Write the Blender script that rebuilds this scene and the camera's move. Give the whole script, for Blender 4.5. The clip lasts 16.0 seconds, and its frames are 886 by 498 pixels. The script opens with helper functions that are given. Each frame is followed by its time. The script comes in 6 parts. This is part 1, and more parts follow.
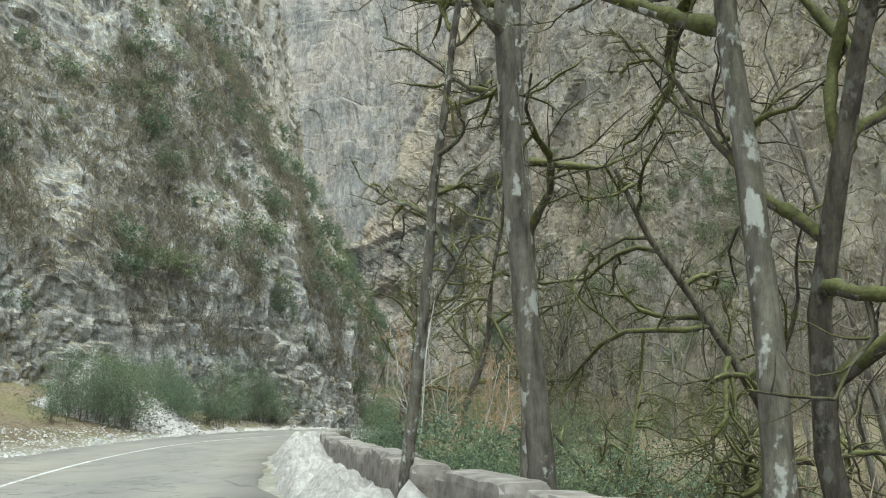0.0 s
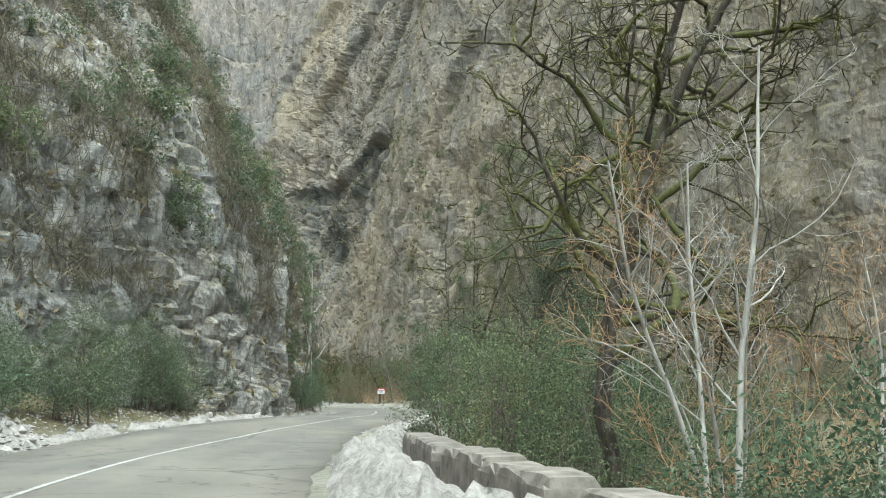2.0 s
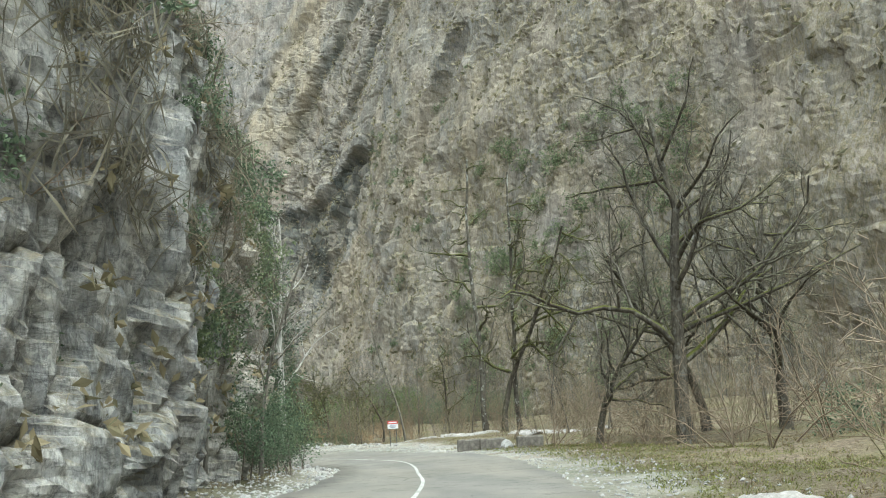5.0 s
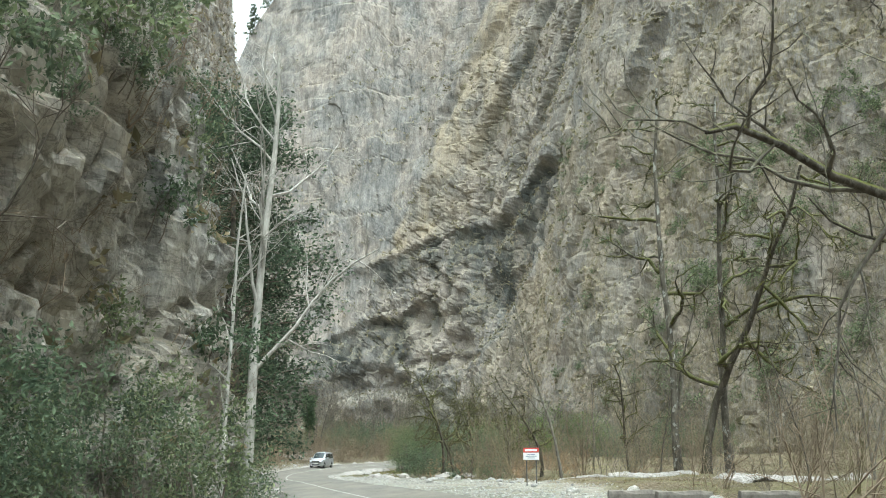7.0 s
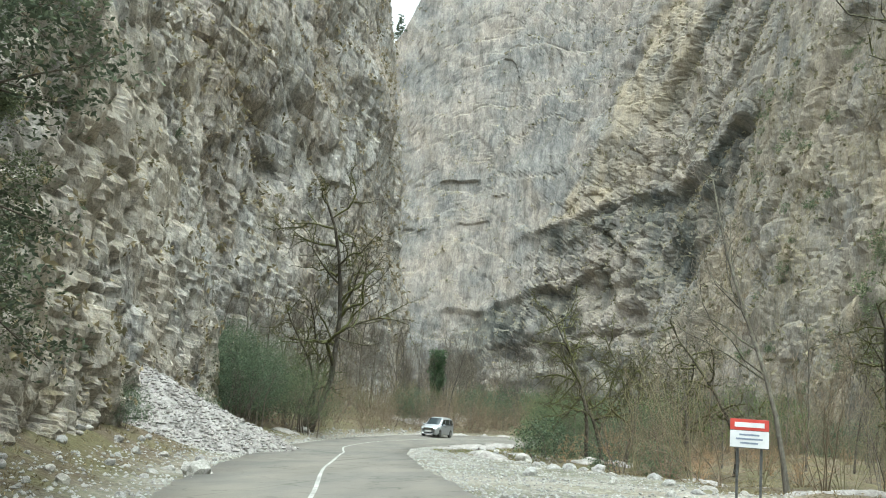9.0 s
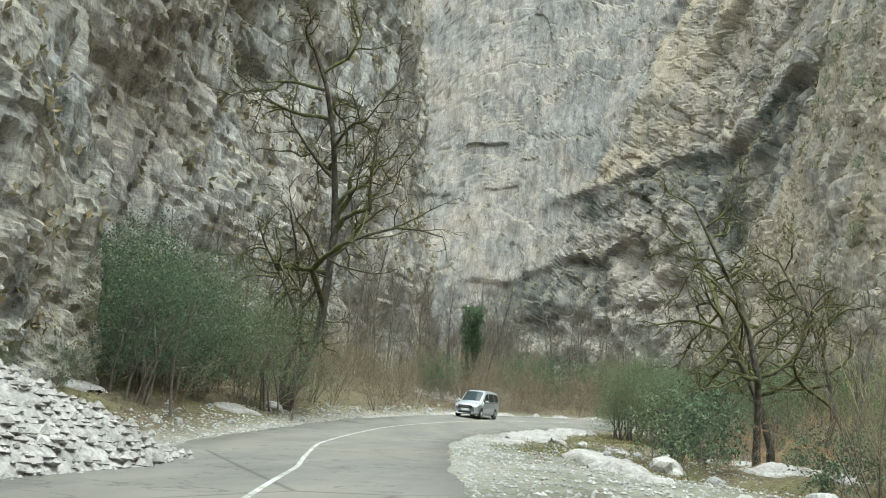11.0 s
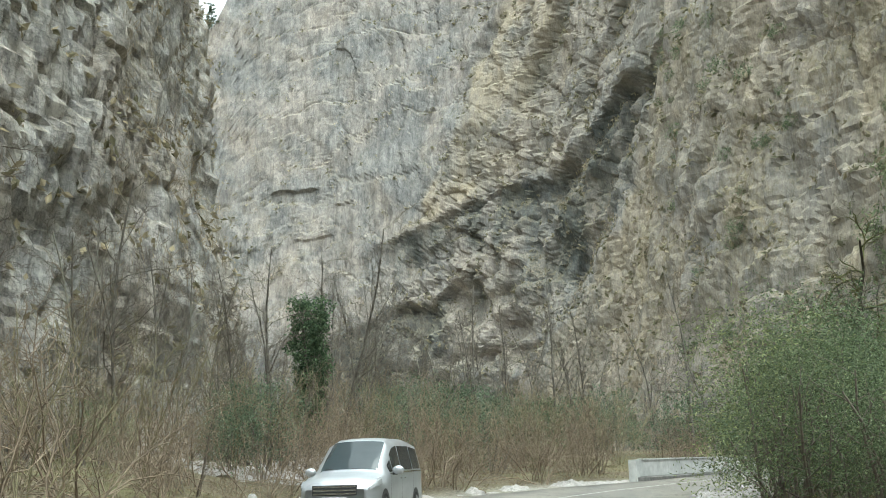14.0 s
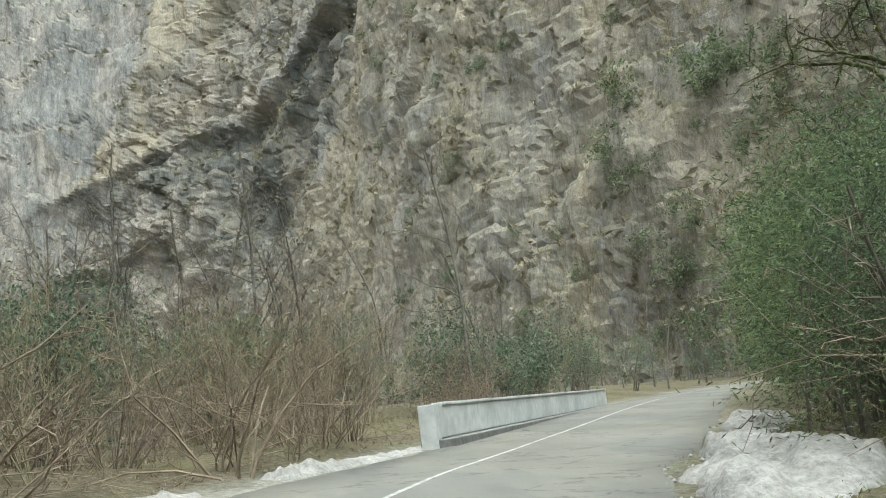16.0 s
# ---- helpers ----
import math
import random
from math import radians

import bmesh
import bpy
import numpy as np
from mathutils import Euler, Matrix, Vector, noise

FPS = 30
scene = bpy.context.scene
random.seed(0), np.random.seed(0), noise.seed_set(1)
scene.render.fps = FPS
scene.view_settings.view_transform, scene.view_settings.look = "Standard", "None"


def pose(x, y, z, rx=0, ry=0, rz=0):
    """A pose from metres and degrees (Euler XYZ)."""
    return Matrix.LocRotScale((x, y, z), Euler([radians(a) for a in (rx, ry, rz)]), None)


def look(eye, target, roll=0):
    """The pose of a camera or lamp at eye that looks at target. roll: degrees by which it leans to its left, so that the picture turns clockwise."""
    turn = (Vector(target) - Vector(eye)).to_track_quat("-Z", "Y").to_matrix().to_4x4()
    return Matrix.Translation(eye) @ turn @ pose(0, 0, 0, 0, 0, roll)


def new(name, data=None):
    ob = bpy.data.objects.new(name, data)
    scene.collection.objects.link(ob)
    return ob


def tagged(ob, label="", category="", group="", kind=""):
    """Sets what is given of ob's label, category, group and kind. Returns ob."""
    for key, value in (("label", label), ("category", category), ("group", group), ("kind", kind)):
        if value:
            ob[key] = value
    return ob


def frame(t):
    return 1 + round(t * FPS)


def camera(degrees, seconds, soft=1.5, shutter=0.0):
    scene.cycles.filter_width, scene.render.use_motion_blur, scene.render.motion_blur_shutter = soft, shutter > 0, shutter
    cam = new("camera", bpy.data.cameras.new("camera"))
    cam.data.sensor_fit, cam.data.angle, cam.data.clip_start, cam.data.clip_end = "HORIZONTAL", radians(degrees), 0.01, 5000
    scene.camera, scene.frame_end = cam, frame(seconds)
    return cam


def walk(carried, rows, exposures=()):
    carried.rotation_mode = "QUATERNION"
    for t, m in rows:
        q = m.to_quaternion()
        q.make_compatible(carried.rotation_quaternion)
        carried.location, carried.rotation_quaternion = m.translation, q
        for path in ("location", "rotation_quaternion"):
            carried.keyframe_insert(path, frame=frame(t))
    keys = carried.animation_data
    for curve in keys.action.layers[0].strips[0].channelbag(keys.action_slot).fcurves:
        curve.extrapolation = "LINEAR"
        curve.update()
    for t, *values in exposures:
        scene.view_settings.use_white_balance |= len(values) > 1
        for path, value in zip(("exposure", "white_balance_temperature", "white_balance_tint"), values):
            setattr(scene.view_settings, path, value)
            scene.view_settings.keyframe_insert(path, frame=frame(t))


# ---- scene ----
cam = camera(49.0, 16.0, soft=1.0)
PATH = [
    (0, (2.226, -3.484, 1.194), (2.186, -1.514, 1.536), 0.7),
    (0.5, (0.356, 2.881, 1.229), (0.374, 4.859, 1.525), 0.4),
    (1, (-1.53, 9.622, 1.281), (-1.388, 11.597, 1.562), -0.1),
    (1.5, (-3.068, 16.278, 1.35), (-2.88, 18.249, 1.634), -0.3),
    (2, (-4.226, 22.479, 1.321), (-3.997, 24.444, 1.612), -0.6),
    (2.5, (-5.149, 28.727, 1.259), (-4.882, 30.684, 1.569), -1.2),
    (3, (-5.659, 35.092, 1.302), (-5.373, 37.044, 1.627), -2.2),
    (3.5, (-5.627, 41.364, 1.315), (-5.334, 43.313, 1.654), -3.5),
    (6, (-2.091, 67.132, 1.402), (-1.876, 69.086, 1.773), -2.7),
    (6.5, (-0.709, 74.166, 1.315), (-0.702, 76.123, 1.728), -1.5),
    (7, (0.333, 81.215, 1.242), (0.203, 83.165, 1.665), -0.3),
    (7.5, (0.828, 88.286, 1.283), (0.592, 90.228, 1.697), 0.9),
    (8, (1.115, 95.227, 1.227), (0.788, 97.158, 1.635), 1.8),
    (8.5, (0.734, 102.329, 1.174), (0.309, 104.244, 1.565), 3.2),
    (9, (-0.033, 108.912, 1.068), (-0.52, 110.817, 1.432), 4.6),
    (9.5, (-1.382, 115.536, 0.966), (-1.909, 117.435, 1.306), 5.6),
    (12, (-12.121, 147.331, 1.109), (-12.639, 149.238, 1.413), 4.8),
    (12.5, (-14.183, 154.784, 1.045), (-14.633, 156.708, 1.355), 3.6),
    (13, (-15.86, 161.824, 1.115), (-16.248, 163.755, 1.463), 2.5),
    (13.5, (-17.363, 169.124, 1.08), (-17.664, 171.056, 1.502), 0.8),
    (14, (-18.539, 176.322, 1.095), (-18.687, 178.26, 1.566), -1.7),
    (14.5, (-19.193, 182.744, 1.102), (-19.231, 184.69, 1.565), -3.4),
    (15, (-19.408, 188.961, 1.189), (-19.328, 190.909, 1.633), -4.7),
    (15.5, (-18.898, 195.49, 1.305), (-18.646, 197.432, 1.713), -6.1),
    (16, (-17.999, 202.188, 1.322), (-17.537, 204.099, 1.69), -7.4),
]
walk(cam, [(t, look(eye, target, roll)) for t, eye, target, roll in PATH], exposures=[(0.0, 1.62, 5960, -4.5), (3.5, 1.7, 5960, -4.5), (6.0, 1.86, 5960, -4.5), (9.0, 1.8, 5960, -4.5), (16.0, 1.8, 5960, -4.5)])
SKY, SUN = 0.15, 1.1

# ---------------------------------------------------------------- light
world = bpy.data.worlds.new("overcast_sky")
scene.world = world
world.use_nodes = True
wn = world.node_tree.nodes
wn.clear()
sky = wn.new("ShaderNodeTexSky")
sky.sky_type = "NISHITA"
sky.sun_disc = False
sky.sun_elevation = radians(75)
sky.sun_rotation = radians(162)
sky.altitude = 400
sky.air_density = 1.0
sky.dust_density = 6.0
sky.ozone_density = 0.3
bg = wn.new("ShaderNodeBackground")
bg.inputs["Strength"].default_value = SKY
wo = wn.new("ShaderNodeOutputWorld")
cloud = wn.new("ShaderNodeHueSaturation")
cloud.inputs["Saturation"].default_value = 0.05
world.node_tree.links.new(sky.outputs["Color"], cloud.inputs["Color"])
world.node_tree.links.new(cloud.outputs["Color"], bg.inputs["Color"])
world.node_tree.links.new(bg.outputs["Background"], wo.inputs["Surface"])

sun_data = bpy.data.lights.new("sun", "SUN")
sun_data.energy = SUN
sun_data.angle = radians(70)
sun_data.color = (1.0, 0.97, 0.92)
sun_ob = new("sun", sun_data)
sun_ob.matrix_world = look((18, -13, 53), (0, 0, 0))

# ---------------------------------------------------------------- helpers


def fbm(p, octaves=5, seed=0, lac=2.03, gain=0.5):
    """Smooth value noise of many points at once, about -1 to 1."""
    p = np.asarray(p, float)
    total, amp, norm = np.zeros(len(p)), 1.0, 0.0
    for o in range(octaves):
        q = p * lac**o + 17.3 * o + seed * 3.71
        i = np.floor(q).astype(np.int64)
        f = q - i
        f = f * f * (3 - 2 * f)
        acc = np.zeros(len(p))
        for dx in (0, 1):
            for dy in (0, 1):
                for dz in (0, 1):
                    h = (i[:, 0] + dx) * 374761393 + (i[:, 1] + dy) * 668265263 + (i[:, 2] + dz) * 2147483647 + (seed + o) * 1274126177
                    h = (h ^ (h >> 13)) * 1274126177
                    h = (h ^ (h >> 16)) & 0xFFFFFF
                    w = np.where(dx, f[:, 0], 1 - f[:, 0]) * np.where(dy, f[:, 1], 1 - f[:, 1]) * np.where(dz, f[:, 2], 1 - f[:, 2])
                    acc += w * (h / 8388607.5 - 1)
        total += amp * acc
        norm += amp
        amp *= gain
    return total / norm * 1.6


def cells(p, seed=0):
    """Worley noise: distance to the nearest cell centre, the next one, and a random value of the nearest cell."""
    p = np.asarray(p, float)
    base = np.floor(p).astype(np.int64)
    d1, d2, val = np.full(len(p), 9.0), np.full(len(p), 9.0), np.zeros(len(p))
    for dx in (-1, 0, 1):
        for dy in (-1, 0, 1):
            for dz in (-1, 0, 1):
                c = base + (dx, dy, dz)
                h = c[:, 0] * 73856093 ^ c[:, 1] * 19349663 ^ c[:, 2] * 83492791 ^ (seed * 2654435 + 977)
                h = (h ^ (h >> 11)) * 1274126177
                r = [((h >> s) & 0x3FF) / 1023.0 for s in (0, 10, 20)]
                v = ((h >> 7) & 0xFFF) / 4095.0
                d = np.sqrt((c[:, 0] + r[0] - p[:, 0]) ** 2 + (c[:, 1] + r[1] - p[:, 1]) ** 2 + (c[:, 2] + r[2] - p[:, 2]) ** 2)
                near = d < d1
                d2 = np.where(near, d1, np.minimum(d2, d))
                val = np.where(near, v, val)
                d1 = np.where(near, d, d1)
    return d1, d2, val


def hash01(a, b, seed):
    """A random value from 0 to 1 for each pair of whole numbers."""
    h = a * 73856093 ^ b * 19349663 ^ (seed * 83492791 + 977)
    h = (h ^ (h >> 11)) * 1274126177
    return ((h ^ (h >> 15)) & 0xFFFF) / 65535.0


def beds(u, h, thick, wide, dip, seed, warp_b, warp_j):
    """Bedded and jointed rock in the plane of a wall: a random value for each block, the height within it, and the metres to its nearest joint."""
    c, s = math.cos(radians(dip)), math.sin(radians(dip))
    b = (h * c - u * s + warp_b) / thick
    row = np.floor(b).astype(np.int64)
    wide_row = wide * (0.6 + 0.9 * hash01(row, row * 0 + 3, seed))
    j = (u * c + h * s + warp_j) / wide_row + 9 * hash01(row, row * 0, seed)
    col = np.floor(j).astype(np.int64)
    fb, fj = b - row, j - col
    return hash01(row, col, seed + 1), fb, np.minimum(np.minimum(fb, 1 - fb) * thick, np.minimum(fj, 1 - fj) * wide_row)


def fast_mesh(name, verts, faces, mats=(), smooth=False, index=None):
    """A mesh from arrays: faces of one size."""
    verts, faces = np.asarray(verts, np.float32), np.asarray(faces, np.int32)
    me = bpy.data.meshes.new(name)
    k = faces.shape[1]
    me.vertices.add(len(verts))
    me.vertices.foreach_set("co", verts.ravel())
    me.loops.add(faces.size)
    me.loops.foreach_set("vertex_index", faces.ravel())
    me.polygons.add(len(faces))
    me.polygons.foreach_set("loop_start", np.arange(0, faces.size, k, dtype=np.int32))
    for m in mats:
        me.materials.append(m)
    if index is not None:
        me.polygons.foreach_set("material_index", np.asarray(index, np.int32))
    me.polygons.foreach_set("use_smooth", np.full(len(faces), smooth))
    me.update(calc_edges=True)
    me.validate()
    return me


def part(name, bm, material, parent, label=""):
    """Links a bmesh, or a ready mesh, as one object under a thing or a part."""
    if isinstance(bm, bmesh.types.BMesh):
        me = bpy.data.meshes.new(name)
        bm.to_mesh(me)
        bm.free()
        me.materials.append(material)
    else:
        me = bm
    ob = new(name, me)
    ob.parent = parent
    if label:
        tagged(ob, label)
    return ob


def thing(name, label, category, group="", at=None):
    ob = new(name)
    if at is not None:
        ob.matrix_world = at
    return tagged(ob, label, category, group)


def box(bm, x0, y0, z0, x1, y1, z1, bevel=0.0, m=None):
    made = bmesh.ops.create_cube(bm, size=1.0, matrix=Matrix.Translation(((x0 + x1) / 2, (y0 + y1) / 2, (z0 + z1) / 2)) @ Matrix.Diagonal((x1 - x0, y1 - y0, z1 - z0, 1)))
    if bevel:
        edges = list({e for v in made["verts"] for e in v.link_edges})
        got = bmesh.ops.bevel(bm, geom=edges, offset=bevel, segments=2, affect="EDGES", profile=0.6)
        made["verts"] = list({v for f in got["faces"] for v in f.verts} | {v for v in made["verts"] if v.is_valid})
    if m is not None:
        bmesh.ops.transform(bm, matrix=m, verts=[v for v in made["verts"] if v.is_valid])
    return bm


def grid_faces(nu, nv):
    i, j = np.meshgrid(np.arange(nu - 1), np.arange(nv - 1), indexing="ij")
    a = (i * nv + j).ravel()
    return np.stack([a, a + nv, a + nv + 1, a + 1], 1)


def smooth_line(nodes, step):
    """A Catmull-Rom line through nodes of any width, sampled about every step metres."""
    n = np.asarray(nodes, float)
    n = np.vstack([2 * n[0] - n[1], n, 2 * n[-1] - n[-2]])
    out = []
    for a, b, c, d in zip(n[:-3], n[1:-2], n[2:-1], n[3:]):
        m = max(2, int(np.linalg.norm(c[:2] - b[:2]) / step))
        t = (np.arange(m) / m)[:, None]
        out.append(0.5 * (2 * b + (c - a) * t + (2 * a - 5 * b + 4 * c - d) * t**2 + (3 * b - a - 3 * c + d) * t**3))
    return np.vstack(out + [n[-2:-1]])


# ---------------------------------------------------------------- materials


def material(name, rough=0.9, metal=0.0, spec=0.3):
    mat = bpy.data.materials.new(name)
    mat.use_nodes = True
    nodes = mat.node_tree.nodes
    b = nodes["Principled BSDF"]
    b.inputs["Roughness"].default_value = rough
    b.inputs["Metallic"].default_value = metal
    b.inputs["Specular IOR Level"].default_value = spec
    return mat, nodes, mat.node_tree.links, b


def tex(nodes, links, kind, scale, detail=6.0, rough=0.6, stretch=(1, 1, 1), turn=(0, 0, 0), coord="Object", distort=0.0):
    c = nodes.new("ShaderNodeTexCoord")
    m = nodes.new("ShaderNodeMapping")
    m.inputs["Scale"].default_value = stretch
    m.inputs["Rotation"].default_value = [radians(a) for a in turn]
    links.new(c.outputs[coord], m.inputs["Vector"])
    if kind == "noise":
        n = nodes.new("ShaderNodeTexNoise")
        n.inputs["Detail"].default_value, n.inputs["Roughness"].default_value = detail, rough
        n.inputs["Distortion"].default_value = distort
    else:
        n = nodes.new("ShaderNodeTexVoronoi")
        n.feature = kind
    n.inputs["Scale"].default_value = scale
    links.new(m.outputs["Vector"], n.inputs["Vector"])
    return n.outputs["Distance"] if kind not in ("noise",) else n.outputs["Fac"]


def ramp(nodes, links, src, stops):
    r = nodes.new("ShaderNodeValToRGB")
    e = r.color_ramp.elements
    while len(e) < len(stops):
        e.new(0.5)
    for el, (pos, col) in zip(e, stops):
        el.position = pos
        el.color = (*col, 1) if len(col) == 3 else col
    links.new(src, r.inputs["Fac"])
    return r.outputs["Color"]


def mix(nodes, links, fac, a, b, kind="MIX"):
    m = nodes.new("ShaderNodeMix")
    m.data_type, m.blend_type = "RGBA", kind
    for sock, v in ((m.inputs[0], fac), (m.inputs[6], a), (m.inputs[7], b)):
        if isinstance(v, (int, float)):
            sock.default_value = v
        elif isinstance(v, tuple):
            sock.default_value = (*v, 1)
        else:
            links.new(v, sock)
    return m.outputs[2]


def bump(nodes, links, b, src, strength, distance):
    n = nodes.new("ShaderNodeBump")
    n.inputs["Strength"].default_value, n.inputs["Distance"].default_value = strength, distance
    links.new(src, n.inputs["Height"])
    links.new(n.outputs["Normal"], b.inputs["Normal"])


def facing_up(nodes, links, low, high):
    """How far a face of the thing looks upwards, spread between two limits."""
    g = nodes.new("ShaderNodeNewGeometry")
    s = nodes.new("ShaderNodeSeparateXYZ")
    links.new(g.outputs["Normal"], s.inputs[0])
    m = nodes.new("ShaderNodeMapRange")
    m.inputs["From Min"].default_value, m.inputs["From Max"].default_value = low, high
    links.new(s.outputs["Z"], m.inputs["Value"])
    return m.outputs["Result"]


def times(nodes, links, a, b):
    m = nodes.new("ShaderNodeMath")
    m.operation = "MULTIPLY"
    for sock, v in zip(m.inputs, (a, b)):
        if isinstance(v, (int, float)):
            sock.default_value = v
        else:
            links.new(v, sock)
    return m.outputs[0]


def simple(name, dark, light, scale, rough=0.9, spec=0.3, bump_d=0.01, bump_s=0.5, metal=0.0, vary=0.0, stretch=(1, 1, 1)):
    mat, n, l, b = material(name, rough, metal, spec)
    t = tex(n, l, "noise", scale, 8, 0.65, stretch)
    c = ramp(n, l, t, [(0.3, dark), (0.7, light)])
    t2 = tex(n, l, "noise", scale * 0.13, 3, 0.5)
    c = mix(n, l, 0.5, c, ramp(n, l, t2, [(0.35, (0.62, 0.62, 0.62)), (0.65, (1.25, 1.25, 1.25))]), "MULTIPLY")
    if vary:
        o = n.new("ShaderNodeObjectInfo")
        c = mix(n, l, vary, c, ramp(n, l, o.outputs["Random"], [(0, (0.7, 0.7, 0.72)), (0.5, (1, 1, 1)), (1, (1.25, 1.2, 1.1))]), "MULTIPLY")
    l.new(c, b.inputs["Base Color"])
    if bump_d:
        bump(n, l, b, t, bump_s, bump_d)
    return mat


def rock_material(name, grey0, grey1, ochre, ochre_amount, scale=1.0, green=0.5, lean=0.0, streak=0.5, contrast=0.6, tall=0.45, cracks=(0.5, 0.6), warm=0.5):
    """Weathered limestone: grey beds, rusty stains, dark drips, cracks, and moss and dry grass on ledges."""
    mat, n, l, b = material(name, 0.95, 0, 0.15)
    big = tex(n, l, "noise", 0.06 * scale, 5, 0.6, (1, 1, 0.7), (0, lean, 0))
    mid = tex(n, l, "noise", 0.34 * scale, 9, 0.7, (1, 1, tall), (0, lean * 0.6, 0), distort=0.5)
    fine = tex(n, l, "noise", 2.4 * scale, 9, 0.74, (1, 1, tall))
    base = ramp(n, l, mid, [(0.32, grey0), (0.52, tuple(0.5 * (a + c) for a, c in zip(grey0, grey1))), (0.7, grey1)])
    base = mix(n, l, ramp(n, l, big, [(0.42, (0, 0, 0)), (0.62, (warm, warm, warm))]), base, mix(n, l, mid, (0.26, 0.21, 0.17), (0.52, 0.45, 0.385)))
    base = mix(n, l, contrast, base, ramp(n, l, fine, [(0.3, (0.45, 0.45, 0.48)), (0.5, (1, 1, 1)), (0.7, (1.45, 1.43, 1.39))]), "MULTIPLY")
    cellv = n.new("ShaderNodeTexVoronoi")
    wob = n.new("ShaderNodeMapping")
    wob.inputs["Scale"].default_value = (1, 1, 0.6)
    wob.inputs["Rotation"].default_value = (0, radians(lean * 0.8), 0)
    co = n.new("ShaderNodeTexCoord")
    shift = n.new("ShaderNodeMix")
    shift.data_type, shift.blend_type = "RGBA", "LINEAR_LIGHT"
    shift.inputs[0].default_value = 0.9 / scale
    l.new(co.outputs["Object"], shift.inputs[6])
    nz = n.new("ShaderNodeTexNoise")
    nz.inputs["Scale"].default_value, nz.inputs["Detail"].default_value = 0.9 * scale, 5
    l.new(co.outputs["Object"], nz.inputs["Vector"])
    l.new(nz.outputs["Color"], shift.inputs[7])
    l.new(shift.outputs[2], wob.inputs["Vector"])
    l.new(wob.outputs["Vector"], cellv.inputs["Vector"])
    cellv.inputs["Scale"].default_value = 0.85 * scale
    sep = n.new("ShaderNodeSeparateColor")
    l.new(cellv.outputs["Color"], sep.inputs[0])
    base = mix(n, l, contrast, base, ramp(n, l, sep.outputs[0], [(0.0, (0.6, 0.6, 0.63)), (0.5, (1, 1, 1)), (1.0, (1.34, 1.31, 1.27))]), "MULTIPLY")
    # dark pockets at random: the shade of small hollows put into the colour
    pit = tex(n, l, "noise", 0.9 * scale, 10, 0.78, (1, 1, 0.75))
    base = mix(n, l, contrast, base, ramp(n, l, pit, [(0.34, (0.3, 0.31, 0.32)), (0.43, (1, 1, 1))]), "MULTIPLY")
    st = tex(n, l, "noise", 0.1 * scale, 6, 0.6, (1, 1, 0.16), (0, lean, 0))
    rust = ramp(n, l, st, [(0.62 - 0.16 * ochre_amount, (0, 0, 0)), (0.76 - 0.12 * ochre_amount, (1, 1, 1))])
    at = n.new("ShaderNodeAttribute")
    at.attribute_name = "stain"
    both = n.new("ShaderNodeMath")
    both.operation, both.use_clamp = "MULTIPLY_ADD", True
    l.new(at.outputs["Fac"], both.inputs[0])
    l.new(ramp(n, l, mid, [(0.3, (0.35, 0.35, 0.35)), (0.6, (1, 1, 1))]), both.inputs[1])
    l.new(times(n, l, rust, ochre_amount), both.inputs[2])
    base = mix(n, l, both.outputs[0], base, mix(n, l, fine, tuple(0.55 * v for v in ochre), tuple(1.2 * v for v in ochre)))
    drip = tex(n, l, "noise", 0.4 * scale, 7, 0.65, (1, 1, 0.07), (0, lean * 0.3, 0))
    base = mix(n, l, streak, base, ramp(n, l, drip, [(0.36, (0.42, 0.44, 0.47)), (0.48, (1, 1, 1))]), "MULTIPLY")
    for flatness, size, dark, amount in (((0.4, 0.4, 2.0), 0.42, 0.3, cracks[0]), ((1.7, 1.7, 0.3), 0.36, 0.45, cracks[1])):
        line = tex(n, l, "noise", size * scale, 7, 0.68, flatness, (0, lean * 0.4, 0))
        k = (dark, dark, 1.04 * dark)
        base = mix(n, l, amount, base, ramp(n, l, line, [(0.478, (1, 1, 1)), (0.494, k), (0.506, k), (0.522, (1, 1, 1))]), "MULTIPLY")
    # wet streaks, and shade below the roofs, multiplied into the rock colour
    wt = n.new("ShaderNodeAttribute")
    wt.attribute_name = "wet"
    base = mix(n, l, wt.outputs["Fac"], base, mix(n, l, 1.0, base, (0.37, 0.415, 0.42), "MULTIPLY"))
    veg = tex(n, l, "noise", 0.16 * scale, 8, 0.75)
    up = facing_up(n, l, 0.12, 0.6)
    grass = mix(n, l, ramp(n, l, fine, [(0.35, (0, 0, 0)), (0.65, (1, 1, 1))]), (0.085, 0.08, 0.048), (0.27, 0.225, 0.15))
    cover = times(n, l, ramp(n, l, veg, [(0.46, (0, 0, 0)), (0.6, (1, 1, 1))]), green)
    add = n.new("ShaderNodeMath")
    add.operation, add.use_clamp = "MULTIPLY_ADD", True
    l.new(times(n, l, up, ramp(n, l, pit, [(0.4, (0.2, 0.2, 0.2)), (0.56, (1, 1, 1))])), add.inputs[0])
    add.inputs[1].default_value = green
    sc = n.new("ShaderNodeAttribute")
    sc.attribute_name = "scrub"
    more = n.new("ShaderNodeMath")
    more.operation = "MULTIPLY_ADD"
    l.new(sc.outputs["Fac"], more.inputs[0])
    l.new(ramp(n, l, pit, [(0.44, (0, 0, 0)), (0.6, (1, 1, 1))]), more.inputs[1])
    l.new(times(n, l, cover, 0.3), more.inputs[2])
    l.new(more.outputs[0], add.inputs[2])
    base = mix(n, l, add.outputs[0], base, grass)
    l.new(base, b.inputs["Base Color"])
    h = n.new("ShaderNodeMath")
    h.operation = "MULTIPLY_ADD"
